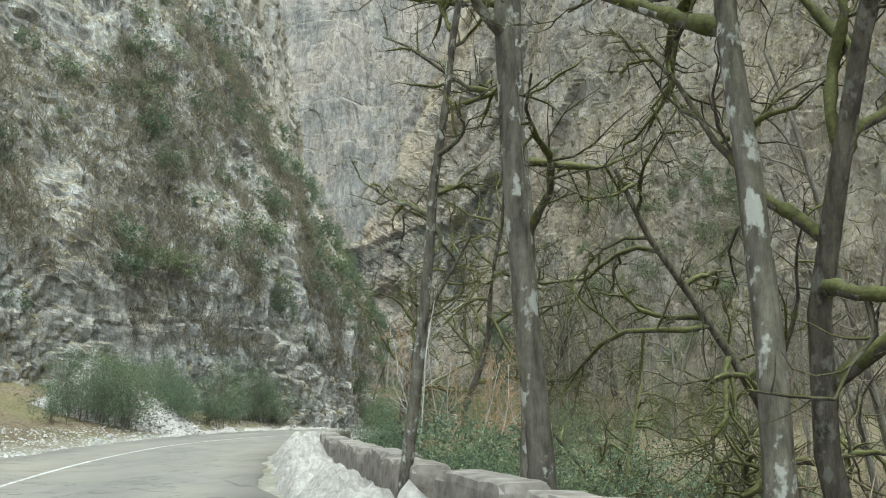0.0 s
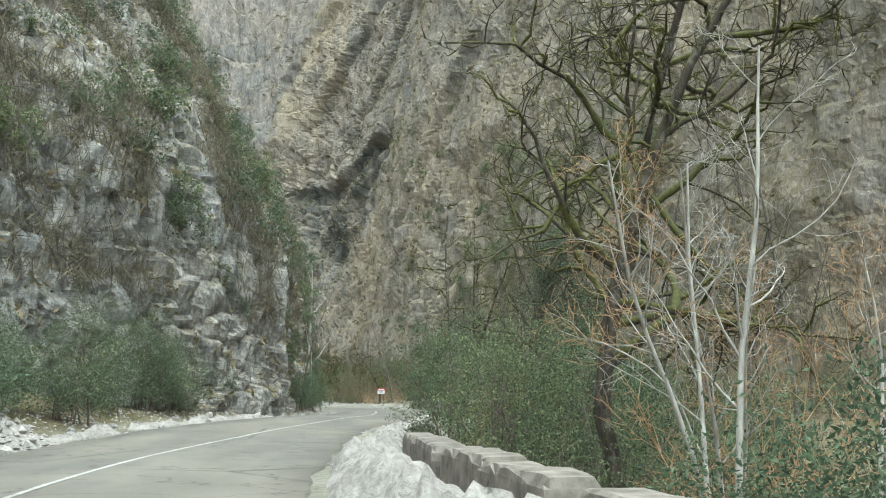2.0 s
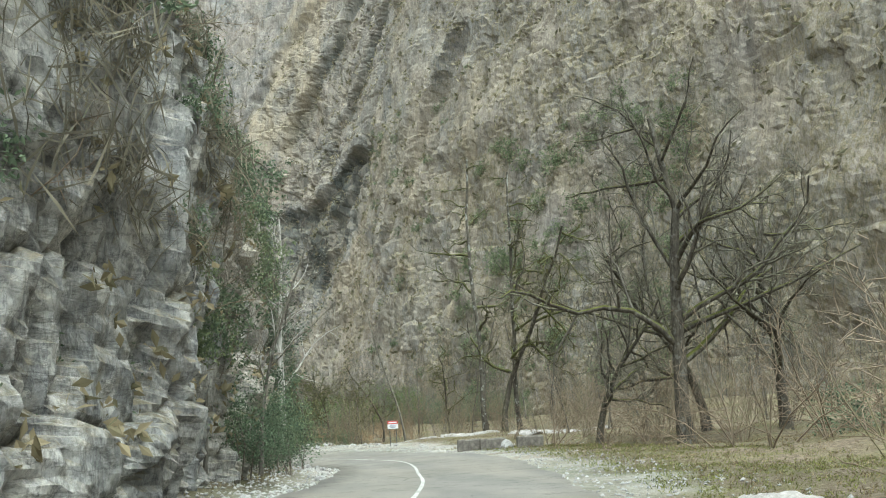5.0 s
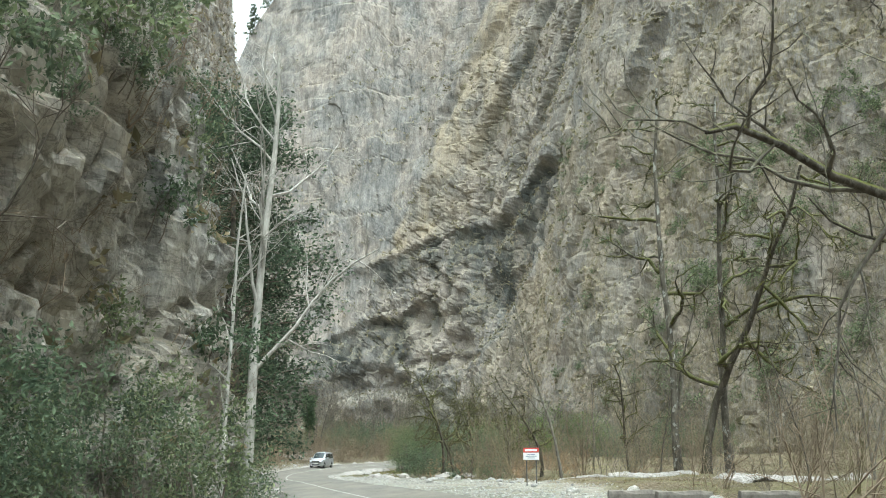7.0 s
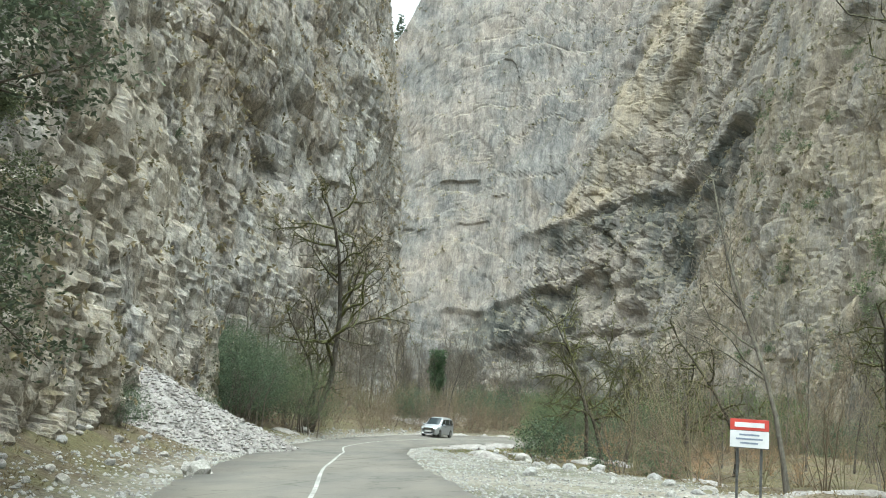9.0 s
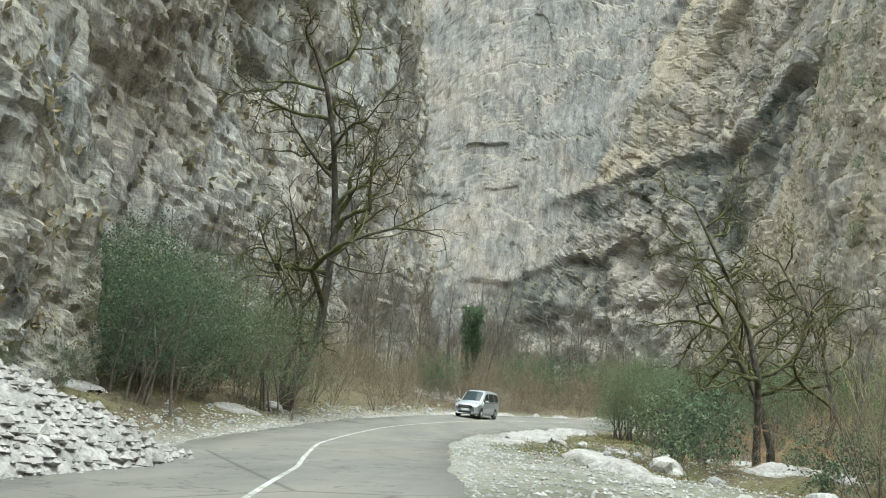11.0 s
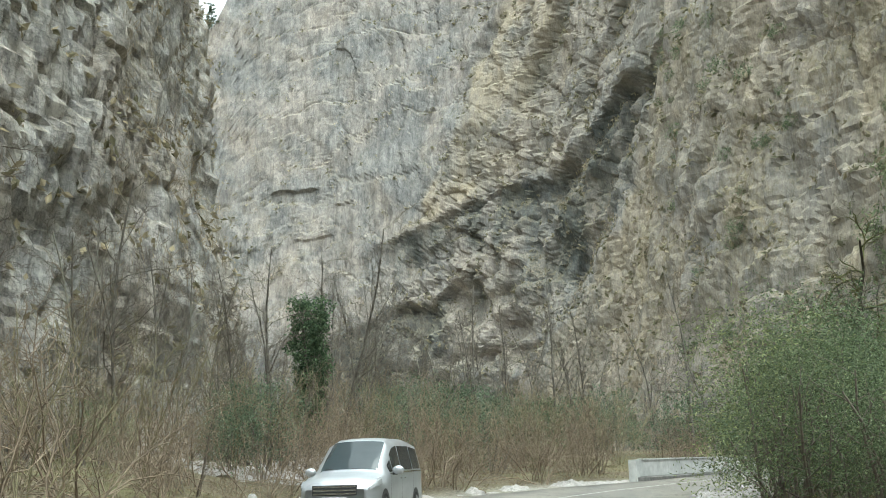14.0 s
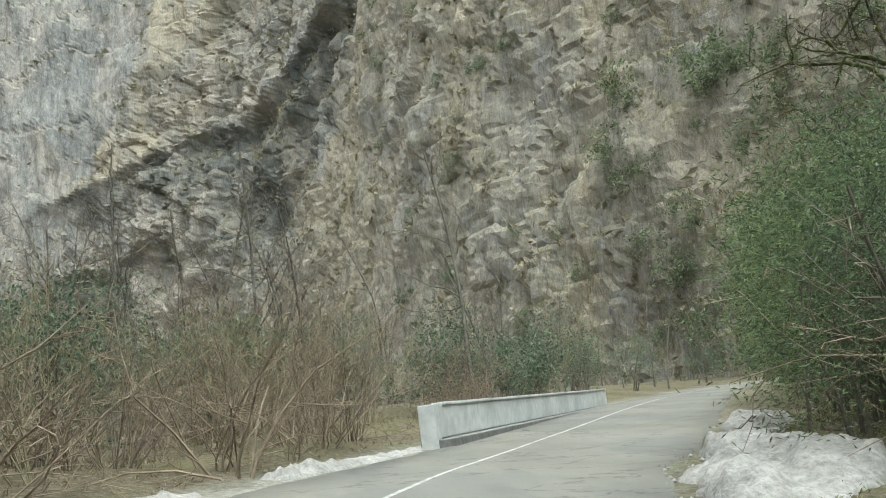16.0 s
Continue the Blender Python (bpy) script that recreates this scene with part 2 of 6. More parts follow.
    l.new(fine, h.inputs[0])
    h.inputs[1].default_value = 0.35
    l.new(mid, h.inputs[2])
    bump(n, l, b, h.outputs[0], 0.9, 0.6 / scale)
    return mat


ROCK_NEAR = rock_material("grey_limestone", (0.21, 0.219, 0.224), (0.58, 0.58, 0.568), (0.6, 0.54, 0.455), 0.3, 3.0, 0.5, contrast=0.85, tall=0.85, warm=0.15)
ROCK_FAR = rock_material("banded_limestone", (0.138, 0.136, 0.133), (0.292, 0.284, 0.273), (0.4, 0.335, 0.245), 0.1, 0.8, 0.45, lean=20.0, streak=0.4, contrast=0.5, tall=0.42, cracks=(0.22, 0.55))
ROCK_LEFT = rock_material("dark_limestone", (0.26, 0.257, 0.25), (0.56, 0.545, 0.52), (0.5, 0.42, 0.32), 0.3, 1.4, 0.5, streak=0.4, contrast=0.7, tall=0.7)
STONE = simple("pale_broken_stone", (0.17, 0.166, 0.158), (0.42, 0.41, 0.39), 9, vary=0.6)
SCREE = simple("white_scree", (0.15, 0.141, 0.134), (0.41, 0.385, 0.365), 9)
SNOW = simple("old_snow", (0.19, 0.176, 0.163), (0.385, 0.362, 0.34), 11, rough=0.85, spec=0.2, bump_d=0.06, bump_s=0.9)
CONCRETE = simple("weathered_concrete", (0.08, 0.07, 0.06), (0.27, 0.245, 0.215), 4, vary=0.3, bump_d=0.03)
PALE_CONCRETE = simple("whitewashed_concrete", (0.38, 0.38, 0.37), (0.54, 0.54, 0.525), 3)
DARK_KERB = simple("dirty_kerb_concrete", (0.1, 0.1, 0.095), (0.22, 0.21, 0.2), 5)
TWIG = simple("grey_brown_twigs", (0.09, 0.075, 0.06), (0.2, 0.17, 0.14), 6, bump_d=0)
TWIG_BROWN = simple("brown_twigs", (0.13, 0.1, 0.07), (0.27, 0.21, 0.15), 6, bump_d=0)
TWIG_OLIVE = simple("olive_brown_twigs", (0.13, 0.115, 0.065), (0.27, 0.24, 0.145), 6, bump_d=0)
TWIG_TAN = simple("tan_dry_twigs", (0.27, 0.17, 0.095), (0.44, 0.3, 0.18), 6, bump_d=0)
PALE_BARK = simple("pale_grey_bark", (0.2, 0.19, 0.17), (0.5, 0.48, 0.44), 9, stretch=(1, 1, 0.3))


def bark_material(name, dark, light, moss_amount, moss=(0.1, 0.115, 0.022), lichen=0.2):
    mat, n, l, b = material(name, 0.95, 0, 0.15)
    t = tex(n, l, "noise", 9, 9, 0.7, (1, 1, 0.25))
    c = ramp(n, l, t, [(0.32, dark), (0.7, light)])
    patch = tex(n, l, "noise", 1.6, 6, 0.7)
    c = mix(n, l, 0.35, c, ramp(n, l, patch, [(0.45, (0.7, 0.7, 0.7)), (0.62, (1.9, 1.9, 1.8))]), "MULTIPLY")
    spot = tex(n, l, "noise", 5, 4, 0.6, (1, 1, 0.7))
    c = mix(n, l, times(n, l, ramp(n, l, spot, [(0.56, (0, 0, 0)), (0.62, (1, 1, 1))]), lichen), c, (0.38, 0.38, 0.35))
    up = facing_up(n, l, 0.08, 0.6)
    g = mix(n, l, t, tuple(0.45 * v for v in moss), moss)
    c = mix(n, l, times(n, l, times(n, l, up, ramp(n, l, patch, [(0.34, (0, 0, 0)), (0.5, (1, 1, 1))])), moss_amount), c, g)
    l.new(c, b.inputs["Base Color"])
    bump(n, l, b, t, 1.0, 0.05)
    return mat


BARK = bark_material("grey_bark", (0.065, 0.058, 0.05), (0.2, 0.18, 0.155), 0.5)
BARK_MOSSY = bark_material("mossy_bark", (0.035, 0.03, 0.024), (0.125, 0.11, 0.09), 1.0, (0.105, 0.108, 0.028))
BARK_SPOT = bark_material("lichen_spotted_bark", (0.04, 0.035, 0.028), (0.17, 0.155, 0.13), 0.8, lichen=0.8)


def leaf_material(name, dark, light):
    mat, n, l, b = material(name, 0.8, 0, 0.15)
    g = n.new("ShaderNodeNewGeometry")
    c = ramp(n, l, g.outputs["Random Per Island"], [(0.0, dark), (0.75, light), (1.0, tuple(1.5 * v for v in light))])
    o = n.new("ShaderNodeObjectInfo")
    c = mix(n, l, 0.7, c, ramp(n, l, o.outputs["Random"], [(0, (0.62, 0.74, 0.7)), (0.5, (1, 1, 1)), (1, (1.36, 1.26, 1.0))]), "MULTIPLY")
    l.new(c, b.inputs["Base Color"])
    thin = n.new("ShaderNodeBsdfTranslucent")
    l.new(c, thin.inputs["Color"])
    both = n.new("ShaderNodeMixShader")
    both.inputs[0].default_value = 0.4
    l.new(b.outputs[0], both.inputs[1])
    l.new(thin.outputs[0], both.inputs[2])
    l.new(both.outputs[0], n["Material Output"].inputs["Surface"])
    return mat


LEAF = leaf_material("boxwood_leaves", (0.066, 0.088, 0.06), (0.15, 0.184, 0.118))
LEAF_IVY = leaf_material("ivy_leaves", (0.05, 0.08, 0.048), (0.12, 0.165, 0.09))
LEAF_CONIFER = leaf_material("conifer_needles", (0.055, 0.07, 0.05), (0.125, 0.15, 0.1))
LEAF_YEW = leaf_material("yew_needles", (0.07, 0.09, 0.055), (0.17, 0.205, 0.11))
LEAF_MOSS = leaf_material("hanging_moss", (0.05, 0.05, 0.016), (0.11, 0.11, 0.03))
MOSS = simple("cushion_moss", (0.04, 0.042, 0.016), (0.12, 0.12, 0.04), 14, bump_d=0.02)
LEAF_LIGHT = leaf_material("bay_leaves", (0.05, 0.075, 0.03), (0.16, 0.19, 0.08))


def asphalt():
    mat, n, l, b = material("worn_asphalt", 0.85, 0, 0.35)
    fine = tex(n, l, "noise", 60, 6, 0.7)
    mid = tex(n, l, "noise", 0.6, 6, 0.6, (1, 0.35, 1))
    c = ramp(n, l, fine, [(0.3, (0.118, 0.11, 0.096)), (0.7, (0.186, 0.174, 0.153))])
    c = mix(n, l, 0.7, c, ramp(n, l, mid, [(0.35, (0.72, 0.72, 0.73)), (0.65, (1.2, 1.19, 1.16))]), "MULTIPLY")
    cr = tex(n, l, "DISTANCE_TO_EDGE", 0.16, stretch=(1, 0.6, 1))
    cr2 = tex(n, l, "noise", 0.13, 3)
    crack = mix(n, l, ramp(n, l, cr2, [(0.5, (1, 1, 1)), (0.56, (0, 0, 0))]), ramp(n, l, cr, [(0.0, (0.45, 0.45, 0.45)), (0.008, (1, 1, 1))]), (1.0, 1.0, 1.0))
    c = mix(n, l, 1.0, c, crack, "MULTIPLY")
    seam = tex(n, l, "noise", 0.3, 5, 0.55, (1, 1.6, 1))
    c = mix(n, l, 0.8, c, ramp(n, l, seam, [(0.492, (1, 1, 1)), (0.498, (0.42, 0.42, 0.42)), (0.502, (0.42, 0.42, 0.42)), (0.508, (1, 1, 1))]), "MULTIPLY")
    worn = tex(n, l, "noise", 0.22, 4, 0.6, (1.6, 0.5, 1))
    c = mix(n, l, 0.8, c, ramp(n, l, worn, [(0.42, (0.86, 0.87, 0.9)), (0.46, (1, 1, 1)), (0.6, (1.06, 1.04, 1.0))]), "MULTIPLY")
    l.new(c, b.inputs["Base Color"])
    bump(n, l, b, fine, 0.3, 0.01)
    return mat


ASPHALT = asphalt()
PAINT_LINE = simple("worn_road_paint", (0.17, 0.163, 0.148), (0.55, 0.545, 0.52), 7, rough=0.8, bump_d=0.003)


def ground_material():
    mat, n, l, b = material("leaf_litter_and_gravel", 1.0, 0, 0.1)
    fine = tex(n, l, "noise", 6, 9, 0.75)
    mid = tex(n, l, "noise", 0.35, 6, 0.65)
    big = tex(n, l, "noise", 0.07, 4, 0.6)
    litter = ramp(n, l, fine, [(0.3, (0.05, 0.038, 0.027)), (0.5, (0.125, 0.1, 0.073)), (0.7, (0.26, 0.22, 0.17))])
    grass = ramp(n, l, fine, [(0.3, (0.06, 0.058, 0.03)), (0.7, (0.2, 0.175, 0.105))])
    grav = ramp(n, l, fine, [(0.3, (0.16, 0.15, 0.136)), (0.7, (0.4, 0.382, 0.352))])
    c = mix(n, l, ramp(n, l, mid, [(0.44, (0, 0, 0)), (0.6, (1, 1, 1))]), litter, grass)
    at = n.new("ShaderNodeAttribute")
    at.attribute_name = "gravel"
    c = mix(n, l, at.outputs["Fac"], c, grav)
    c = mix(n, l, 0.8, c, ramp(n, l, big, [(0.35, (0.6, 0.64, 0.56)), (0.65, (1.2, 1.18, 1.14))]), "MULTIPLY")
    l.new(c, b.inputs["Base Color"])
    bump(n, l, b, fine, 1.0, 0.08)
    return mat


GROUND = ground_material()

# ---------------------------------------------------------------- road line and ground

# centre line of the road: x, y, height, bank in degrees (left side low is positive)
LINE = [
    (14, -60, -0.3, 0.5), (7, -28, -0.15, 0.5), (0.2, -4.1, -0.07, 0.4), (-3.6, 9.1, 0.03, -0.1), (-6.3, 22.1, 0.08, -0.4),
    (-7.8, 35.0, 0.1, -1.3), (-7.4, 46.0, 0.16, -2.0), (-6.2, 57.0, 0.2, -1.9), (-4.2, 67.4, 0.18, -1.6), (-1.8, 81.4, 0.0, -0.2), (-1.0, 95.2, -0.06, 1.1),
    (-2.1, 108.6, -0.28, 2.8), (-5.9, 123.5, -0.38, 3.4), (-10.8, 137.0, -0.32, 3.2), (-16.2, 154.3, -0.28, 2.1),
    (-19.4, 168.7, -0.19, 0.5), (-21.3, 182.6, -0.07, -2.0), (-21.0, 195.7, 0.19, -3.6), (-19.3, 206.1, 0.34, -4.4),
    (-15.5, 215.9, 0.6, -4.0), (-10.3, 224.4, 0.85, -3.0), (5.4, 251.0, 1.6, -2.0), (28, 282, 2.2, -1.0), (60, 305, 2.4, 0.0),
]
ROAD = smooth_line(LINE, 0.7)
HALF_L, HALF_R = 2.3, 3.4
_tan = np.gradient(ROAD[:, :2], axis=0)
_tan /= np.linalg.norm(_tan, axis=1)[:, None]
_right = np.stack([_tan[:, 1], -_tan[:, 0]], 1)


def road_frame(xy):
    """For points in plan: the nearest place along the road, the offset to its right, and the road's plane there."""
    xy = np.atleast_2d(np.asarray(xy, float))
    k = np.empty(len(xy), int)
    for a in range(0, len(xy), 20000):
        s = xy[a : a + 20000]
        k[a : a + 20000] = ((s[:, None, 0] - ROAD[None, :, 0]) ** 2 + (s[:, None, 1] - ROAD[None, :, 1]) ** 2).argmin(1)
    off = xy - ROAD[k, :2]
    lat = (off * _right[k]).sum(1)
    far = np.hypot(*off.T)
    lat = np.where(np.abs(lat) < far * 0.7, np.sign(lat + 1e-9) * far, lat)
    return k, lat


def step01(x, a, b):
    t = np.clip((x - a) / (b - a), 0, 1)
    return t * t * (3 - 2 * t)


def ground_z(xy):
    xy = np.atleast_2d(np.asarray(xy, float))
    k, lat = road_frame(xy)
    y = xy[:, 1]
    bank = np.tan(np.radians(ROAD[k, 3])) * np.clip(lat, -5, 5)
    z = ROAD[k, 2] + bank - 0.03
    p3 = np.column_stack([xy, np.zeros(len(xy))])
    n1, n2 = fbm(p3 * 0.16, 4, 3), fbm(p3 * 0.9, 3, 5)
    # left: narrow verge, then a bank of debris up to the rock
    left = np.clip(-lat - 3.6, 0, None)
    z += np.minimum(left, 18) * 0.22 * (1 - 0.6 * step01(y, 165, 190)) + step01(left, 0, 5) * (0.35 * n1 + 0.2)
    # right: drop to the river beyond the low wall, level ground further on
    right = np.clip(lat - 5.2, 0, None)
    drop = (1 - step01(y, 44, 64)) + 0.55 * step01(y, 232, 260)
    z -= np.minimum(right, 9) * 0.42 * drop
    z += step01(right, 1, 9) * (0.55 * n1 - 0.1) + step01(right, 18, 60) * 1.2
    z += step01(np.abs(lat), 3.6, 6) * 0.07 * n2
    return z


def gz(x, y):
    return float(ground_z([(x, y)])[0])


def spread(lo, hi, dense_lo, dense_hi, fine, coarse):
    a = np.arange(dense_lo, dense_hi, fine)
    left, right = [dense_lo], [dense_hi]
    s = fine
    while left[-1] > lo:
        s = min(s * 1.18, coarse)
        left.append(left[-1] - s)
    s = fine
    while right[-1] < hi:
        s = min(s * 1.18, coarse)
        right.append(right[-1] + s)
    return np.unique(np.concatenate([left, a, right]))


def build_ground():
    xs, ys = spread(-900, 900, -36, 26, 0.55, 60), spread(-700, 1500, -12, 262, 0.8, 60)
    X, Y = np.meshgrid(xs, ys, indexing="ij")
    xy = np.column_stack([X.ravel(), Y.ravel()])
    z = ground_z(xy)
    me = fast_mesh("ground", np.column_stack([xy, z]), grid_faces(len(xs), len(ys)), [GROUND], True)
    k, lat = road_frame(xy)
    p3 = np.column_stack([xy, 0 * z])
    edge = 5.6 + 6.5 * step01(xy[:, 1], 108, 120) * (1 - step01(xy[:, 1], 150, 166)) + 1.4 * fbm(p3 * 0.5, 3, 9)
    g = (1 - step01(lat, edge - 1.2, edge + 0.6)) * step01(-lat, -99, -98) * (1 - step01(-lat, 3.0, 4.8)) * (1 - 0.85 * step01(xy[:, 1], 186, 200) * step01(lat, 3.0, 3.6))
    attr = me.attributes.new("gravel", "FLOAT", "POINT")
    attr.data.foreach_set("value", (g * np.clip(0.75 + 0.5 * fbm(p3 * 0.8, 3, 12), 0, 1)).astype(np.float32))
    tagged(new("ground", me), "brown leaf litter, dry grass and grey gravel on valley floor", "ground", kind="structure")


build_ground()


def road_strip(name, lat0, lat1, lift, mat, a=0, b=None, cols=6, ragged=0.0, smooth=True, seed=1, skirt=0.0, drift=None):
    line, right = ROAD[a:b], _right[a:b]
    t = np.linspace(0, 1, cols)
    lats = lat0 + (lat1 - lat0) * t[None, :] + np.zeros((len(line), 1))
    if drift is not None:
        lats += np.interp(line[:, 1], *zip(*drift))[:, None]
    if ragged:
        p = np.column_stack([line[:, :2], 0 * line[:, 0]])
        lats[:, 0] += ragged * fbm(p * 0.7, 4, seed)
        lats[:, -1] += ragged * fbm(p * 0.7, 4, seed + 3)
    x = line[:, None, 0] + right[:, None, 0] * lats
    y = line[:, None, 1] + right[:, None, 1] * lats
    z = line[:, None, 2] + np.tan(np.radians(line[:, None, 3])) * lats + lift
    if skirt:
        # the broken edge of the surfacing goes down into the ground
        x, y = [np.concatenate([a[:, :1], a, a[:, -1:]], 1) for a in (x, y)]
        z = np.concatenate([z[:, :1] - skirt, z, z[:, -1:] - skirt], 1)
        cols += 2
    return fast_mesh(name, np.stack([x.ravel(), y.ravel(), z.ravel()], 1), grid_faces(len(line), cols), [mat], smooth)


# the painted line does not keep to the middle
LINE_DRIFT = [(10, -0.6), (30, -0.4), (42, 0.0), (50, 0.5), (60, 0.8), (70, 0.5), (85, 0.0), (126, 0.2), (140, 0.6), (150, 0.7), (158, 0.1), (173, -0.1), (205, -0.1), (216, -0.1), (224, -0.4)]
tagged(new("road", road_strip("road", -HALF_L - 0.35, HALF_R, 0.02, ASPHALT, ragged=0.22, skirt=0.4)), "worn grey asphalt two-lane mountain road", "road", kind="structure")
tagged(new("road_marking", road_strip("road_marking", -0.045, 0.045, 0.028, PAINT_LINE, cols=2, ragged=0.012, drift=LINE_DRIFT)), "worn solid white centre line on asphalt", "road marking", kind="structure")

# ---------------------------------------------------------------- rock walls


def cliff(name, label, nodes, mat, step, profile, rough, seed, extra=None, stain=None, scrub=None, wet=None, rows=None):
    """A rock wall that follows nodes of x, y, base and top height in plan, valley on its right hand. profile(h): how far it leans back."""
    line = smooth_line(nodes, step)
    tang = np.gradient(line[:, :2], axis=0)
    tang /= np.linalg.norm(tang, axis=1)[:, None]
    for _ in range(6):
        tang[1:-1] = (tang[:-2] + 2 * tang[1:-1] + tang[2:]) / 4
    tang /= np.linalg.norm(tang, axis=1)[:, None]
    out = np.stack([tang[:, 1], -tang[:, 0]], 1)
    # rows lie closer together near the foot where they are given
    nv = rows or int((line[:, 3] - line[:, 2]).max() / step) + 2
    v = np.linspace(0, 1, nv) ** (1.6 if rows else 1.0)
    h = (line[:, 3] - line[:, 2])[:, None] * v[None, :]
    z = line[:, 2][:, None] + h
    back = profile(h, np.arange(len(line))[:, None] * step + 0 * h)
    x = line[:, 0][:, None] - out[:, 0][:, None] * back
    y = line[:, 1][:, None] - out[:, 1][:, None] * back
    p = np.stack([x.ravel(), y.ravel(), z.ravel()], 1)
    u = (np.arange(len(line)) * step)[:, None] + 0 * h
    d = rough(p, u.ravel(), h.ravel(), seed)
    if extra is not None:
        d = d + extra(p, u.ravel(), h.ravel())
    on = np.repeat(out, nv, 0)
    p[:, :2] += on * d[:, None]
    # loosen the rows a little so that ledges break up
    p[:, 2] += 0.3 * step * fbm(p * (0.2 / step), 1, seed + 8)
    me = fast_mesh(name, p, grid_faces(len(line), nv)[:, ::-1], [mat], False)
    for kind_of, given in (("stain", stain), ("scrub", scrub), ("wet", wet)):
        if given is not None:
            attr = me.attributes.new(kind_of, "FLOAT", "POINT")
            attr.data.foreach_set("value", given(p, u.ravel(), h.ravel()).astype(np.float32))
    ob = tagged(new(name, me), label, "cliff", kind="structure")
    return ob, p.reshape(len(line), nv, 3), np.repeat(out, nv, 0).reshape(len(line), nv, 2)


def bedded(sizes, broad, dip, flute=0.3, span=18.0, grain=1.0, bend=1.0):
    """Relief of a limestone wall: broad swells, then beds cut by joints at several sizes (thickness, width, depth), each block leaning out over the one below."""
    def f(p, u, h, seed):
        d = broad * fbm(p / span, 4, seed)
        for i, (thick, wide, depth) in enumerate(sizes):
            wb = bend * 0.9 * thick * fbm(p / (2.6 * wide), 2, seed + 20 + i)
            wj = bend * 1.1 * wide * fbm(p / (2.2 * thick), 2, seed + 30 + i)
            v, fb, gap = beds(u, h, thick, wide, dip, seed + 5 * i, wb, wj)
            some = 0.35 + 0.65 * step01(fbm(p / (3.5 * (thick + wide)), 2, seed + 40 + i), -0.5, 0.3)
            d += depth * some * (v - 0.5 + 0.4 * (fb - 0.5) - 0.3 * (1 - step01(gap, 0, 0.1 * thick)))
        d += flute * fbm(p / np.array([4.0, 4.0, 20]) / grain, 2, seed + 2)
        return d
    return f


NEAR_L = [
    (-50, 2, -1, 60), (-30, 26, -0.5, 60), (-19.5, 48, -0.5, 60), (-13.1, 56.5, -0.5, 58), (-9.5, 65, -0.5, 60), (-6.9, 73, -0.5, 54), (-6.4, 78, -0.5, 52),
    (-6.1, 85, -0.5, 55), (-6.2, 94, -0.5, 55), (-6.5, 104, -0.5, 55), (-9.8, 111, -0.5, 55), (-13.4, 117, -0.5, 55), (-13.8, 126, -0.5, 55), (-17.6, 136, -0.5, 58), (-21.6, 146, -0.5, 60),
    (-23.9, 155, -0.5, 58), (-27, 162, 0, 55), (-34, 166, 0, 55), (-50, 168, 0, 60), (-72, 170, 0, 60),
]


def near_lean(h, u):
    """A steep foot and a wooded slope above it; past the corner the rock goes straight up."""
    steep = step01(u, 118, 130)
    slope = 0.1 * np.minimum(h, 11) + 0.5 * np.clip(h - 11, 0, 22) + 0.22 * np.clip(h - 33, 0, None)
    return slope * (1 - steep) + 0.17 * h * steep


def near_caves(p, u, h):
    """A small cave above the bushes and hollows at the foot."""
    rough = 0.07 * fbm(p / 0.75, 2, 44) + 0.05 * (hash01(np.floor(u / 0.2).astype(np.int64), np.floor(h / 0.17).astype(np.int64), 45) - 0.5)
    return rough - 2.2 * np.exp(-(((p[:, 1] - 84.0) / 1.5) ** 2 + ((h - 5.4) / 1.0) ** 2)) - 1.2 * np.exp(-(((p[:, 1] - 104.5) / 0.8) ** 2 + ((h - 4.4) / 1.2) ** 2)) - 1.4 * np.exp(-(((p[:, 1] - 136.0) / 1.2) ** 2 + ((h - 9.0) / 1.1) ** 2))


near_cliff, NEAR_P, NEAR_N = cliff(
    "cliff_near", "grey mossy limestone rock face rising beside the road", NEAR_L, ROCK_NEAR, 0.2, near_lean,
    bedded([(3.4, 2.5, 0.6), (1.5, 1.15, 0.55), (0.72, 0.6, 0.34)], 0.7, 8, 0.2, 7.0, 0.4, 0.8), 11, extra=near_caves, rows=205,
    stain=lambda p, u, h: np.clip((0.7 * step01(p[:, 1], 78, 90) + 0.25 * step01(p[:, 1], 110, 118)) * (0.8 + 0.8 * fbm(p / 3.5, 3, 67)) + 0.5 * step01(fbm(p / 4, 3, 68), 0.3, 0.7), 0, 0.9),
    scrub=lambda p, u, h: np.clip(0.1 + 0.4 * step01(h, 8, 14) * (1 - step01(p[:, 1], 76, 90)) + 0.4 * (1 - step01(p[:, 1], 48, 60)) + 0.5 * fbm(p / 6, 3, 64), 0, 0.9))

FAR_L = [
    (-64, 132, 0, 125), (-53, 160, 0, 125), (-47, 190, 0, 125), (-45, 215, 0, 125), (-43.5, 240, 0, 125), (-45, 262, 0, 125), (-51, 281, 0, 125), (-74, 300, 0, 125),
]


def left_caves(p, u, h):
    """A cave under a hard bed and a deep upright cleft near the end of the wall."""
    cave = -3.2 * np.exp(-(((u - 84) / 3.4) ** 2 + ((h - 30) / 1.6) ** 2)) - 2.6 * np.exp(-(((u - 112) / 2.2) ** 2 + ((h - 21) / 1.6) ** 2))
    x = u - 134 - 0.12 * h + 2.0 * fbm(p / 9, 3, 42)
    return cave - 4.0 * np.exp(-((x / 2.2) ** 2)) * step01(h, 22, 34) * (0.6 + 0.5 * fbm(p / 8, 3, 43))


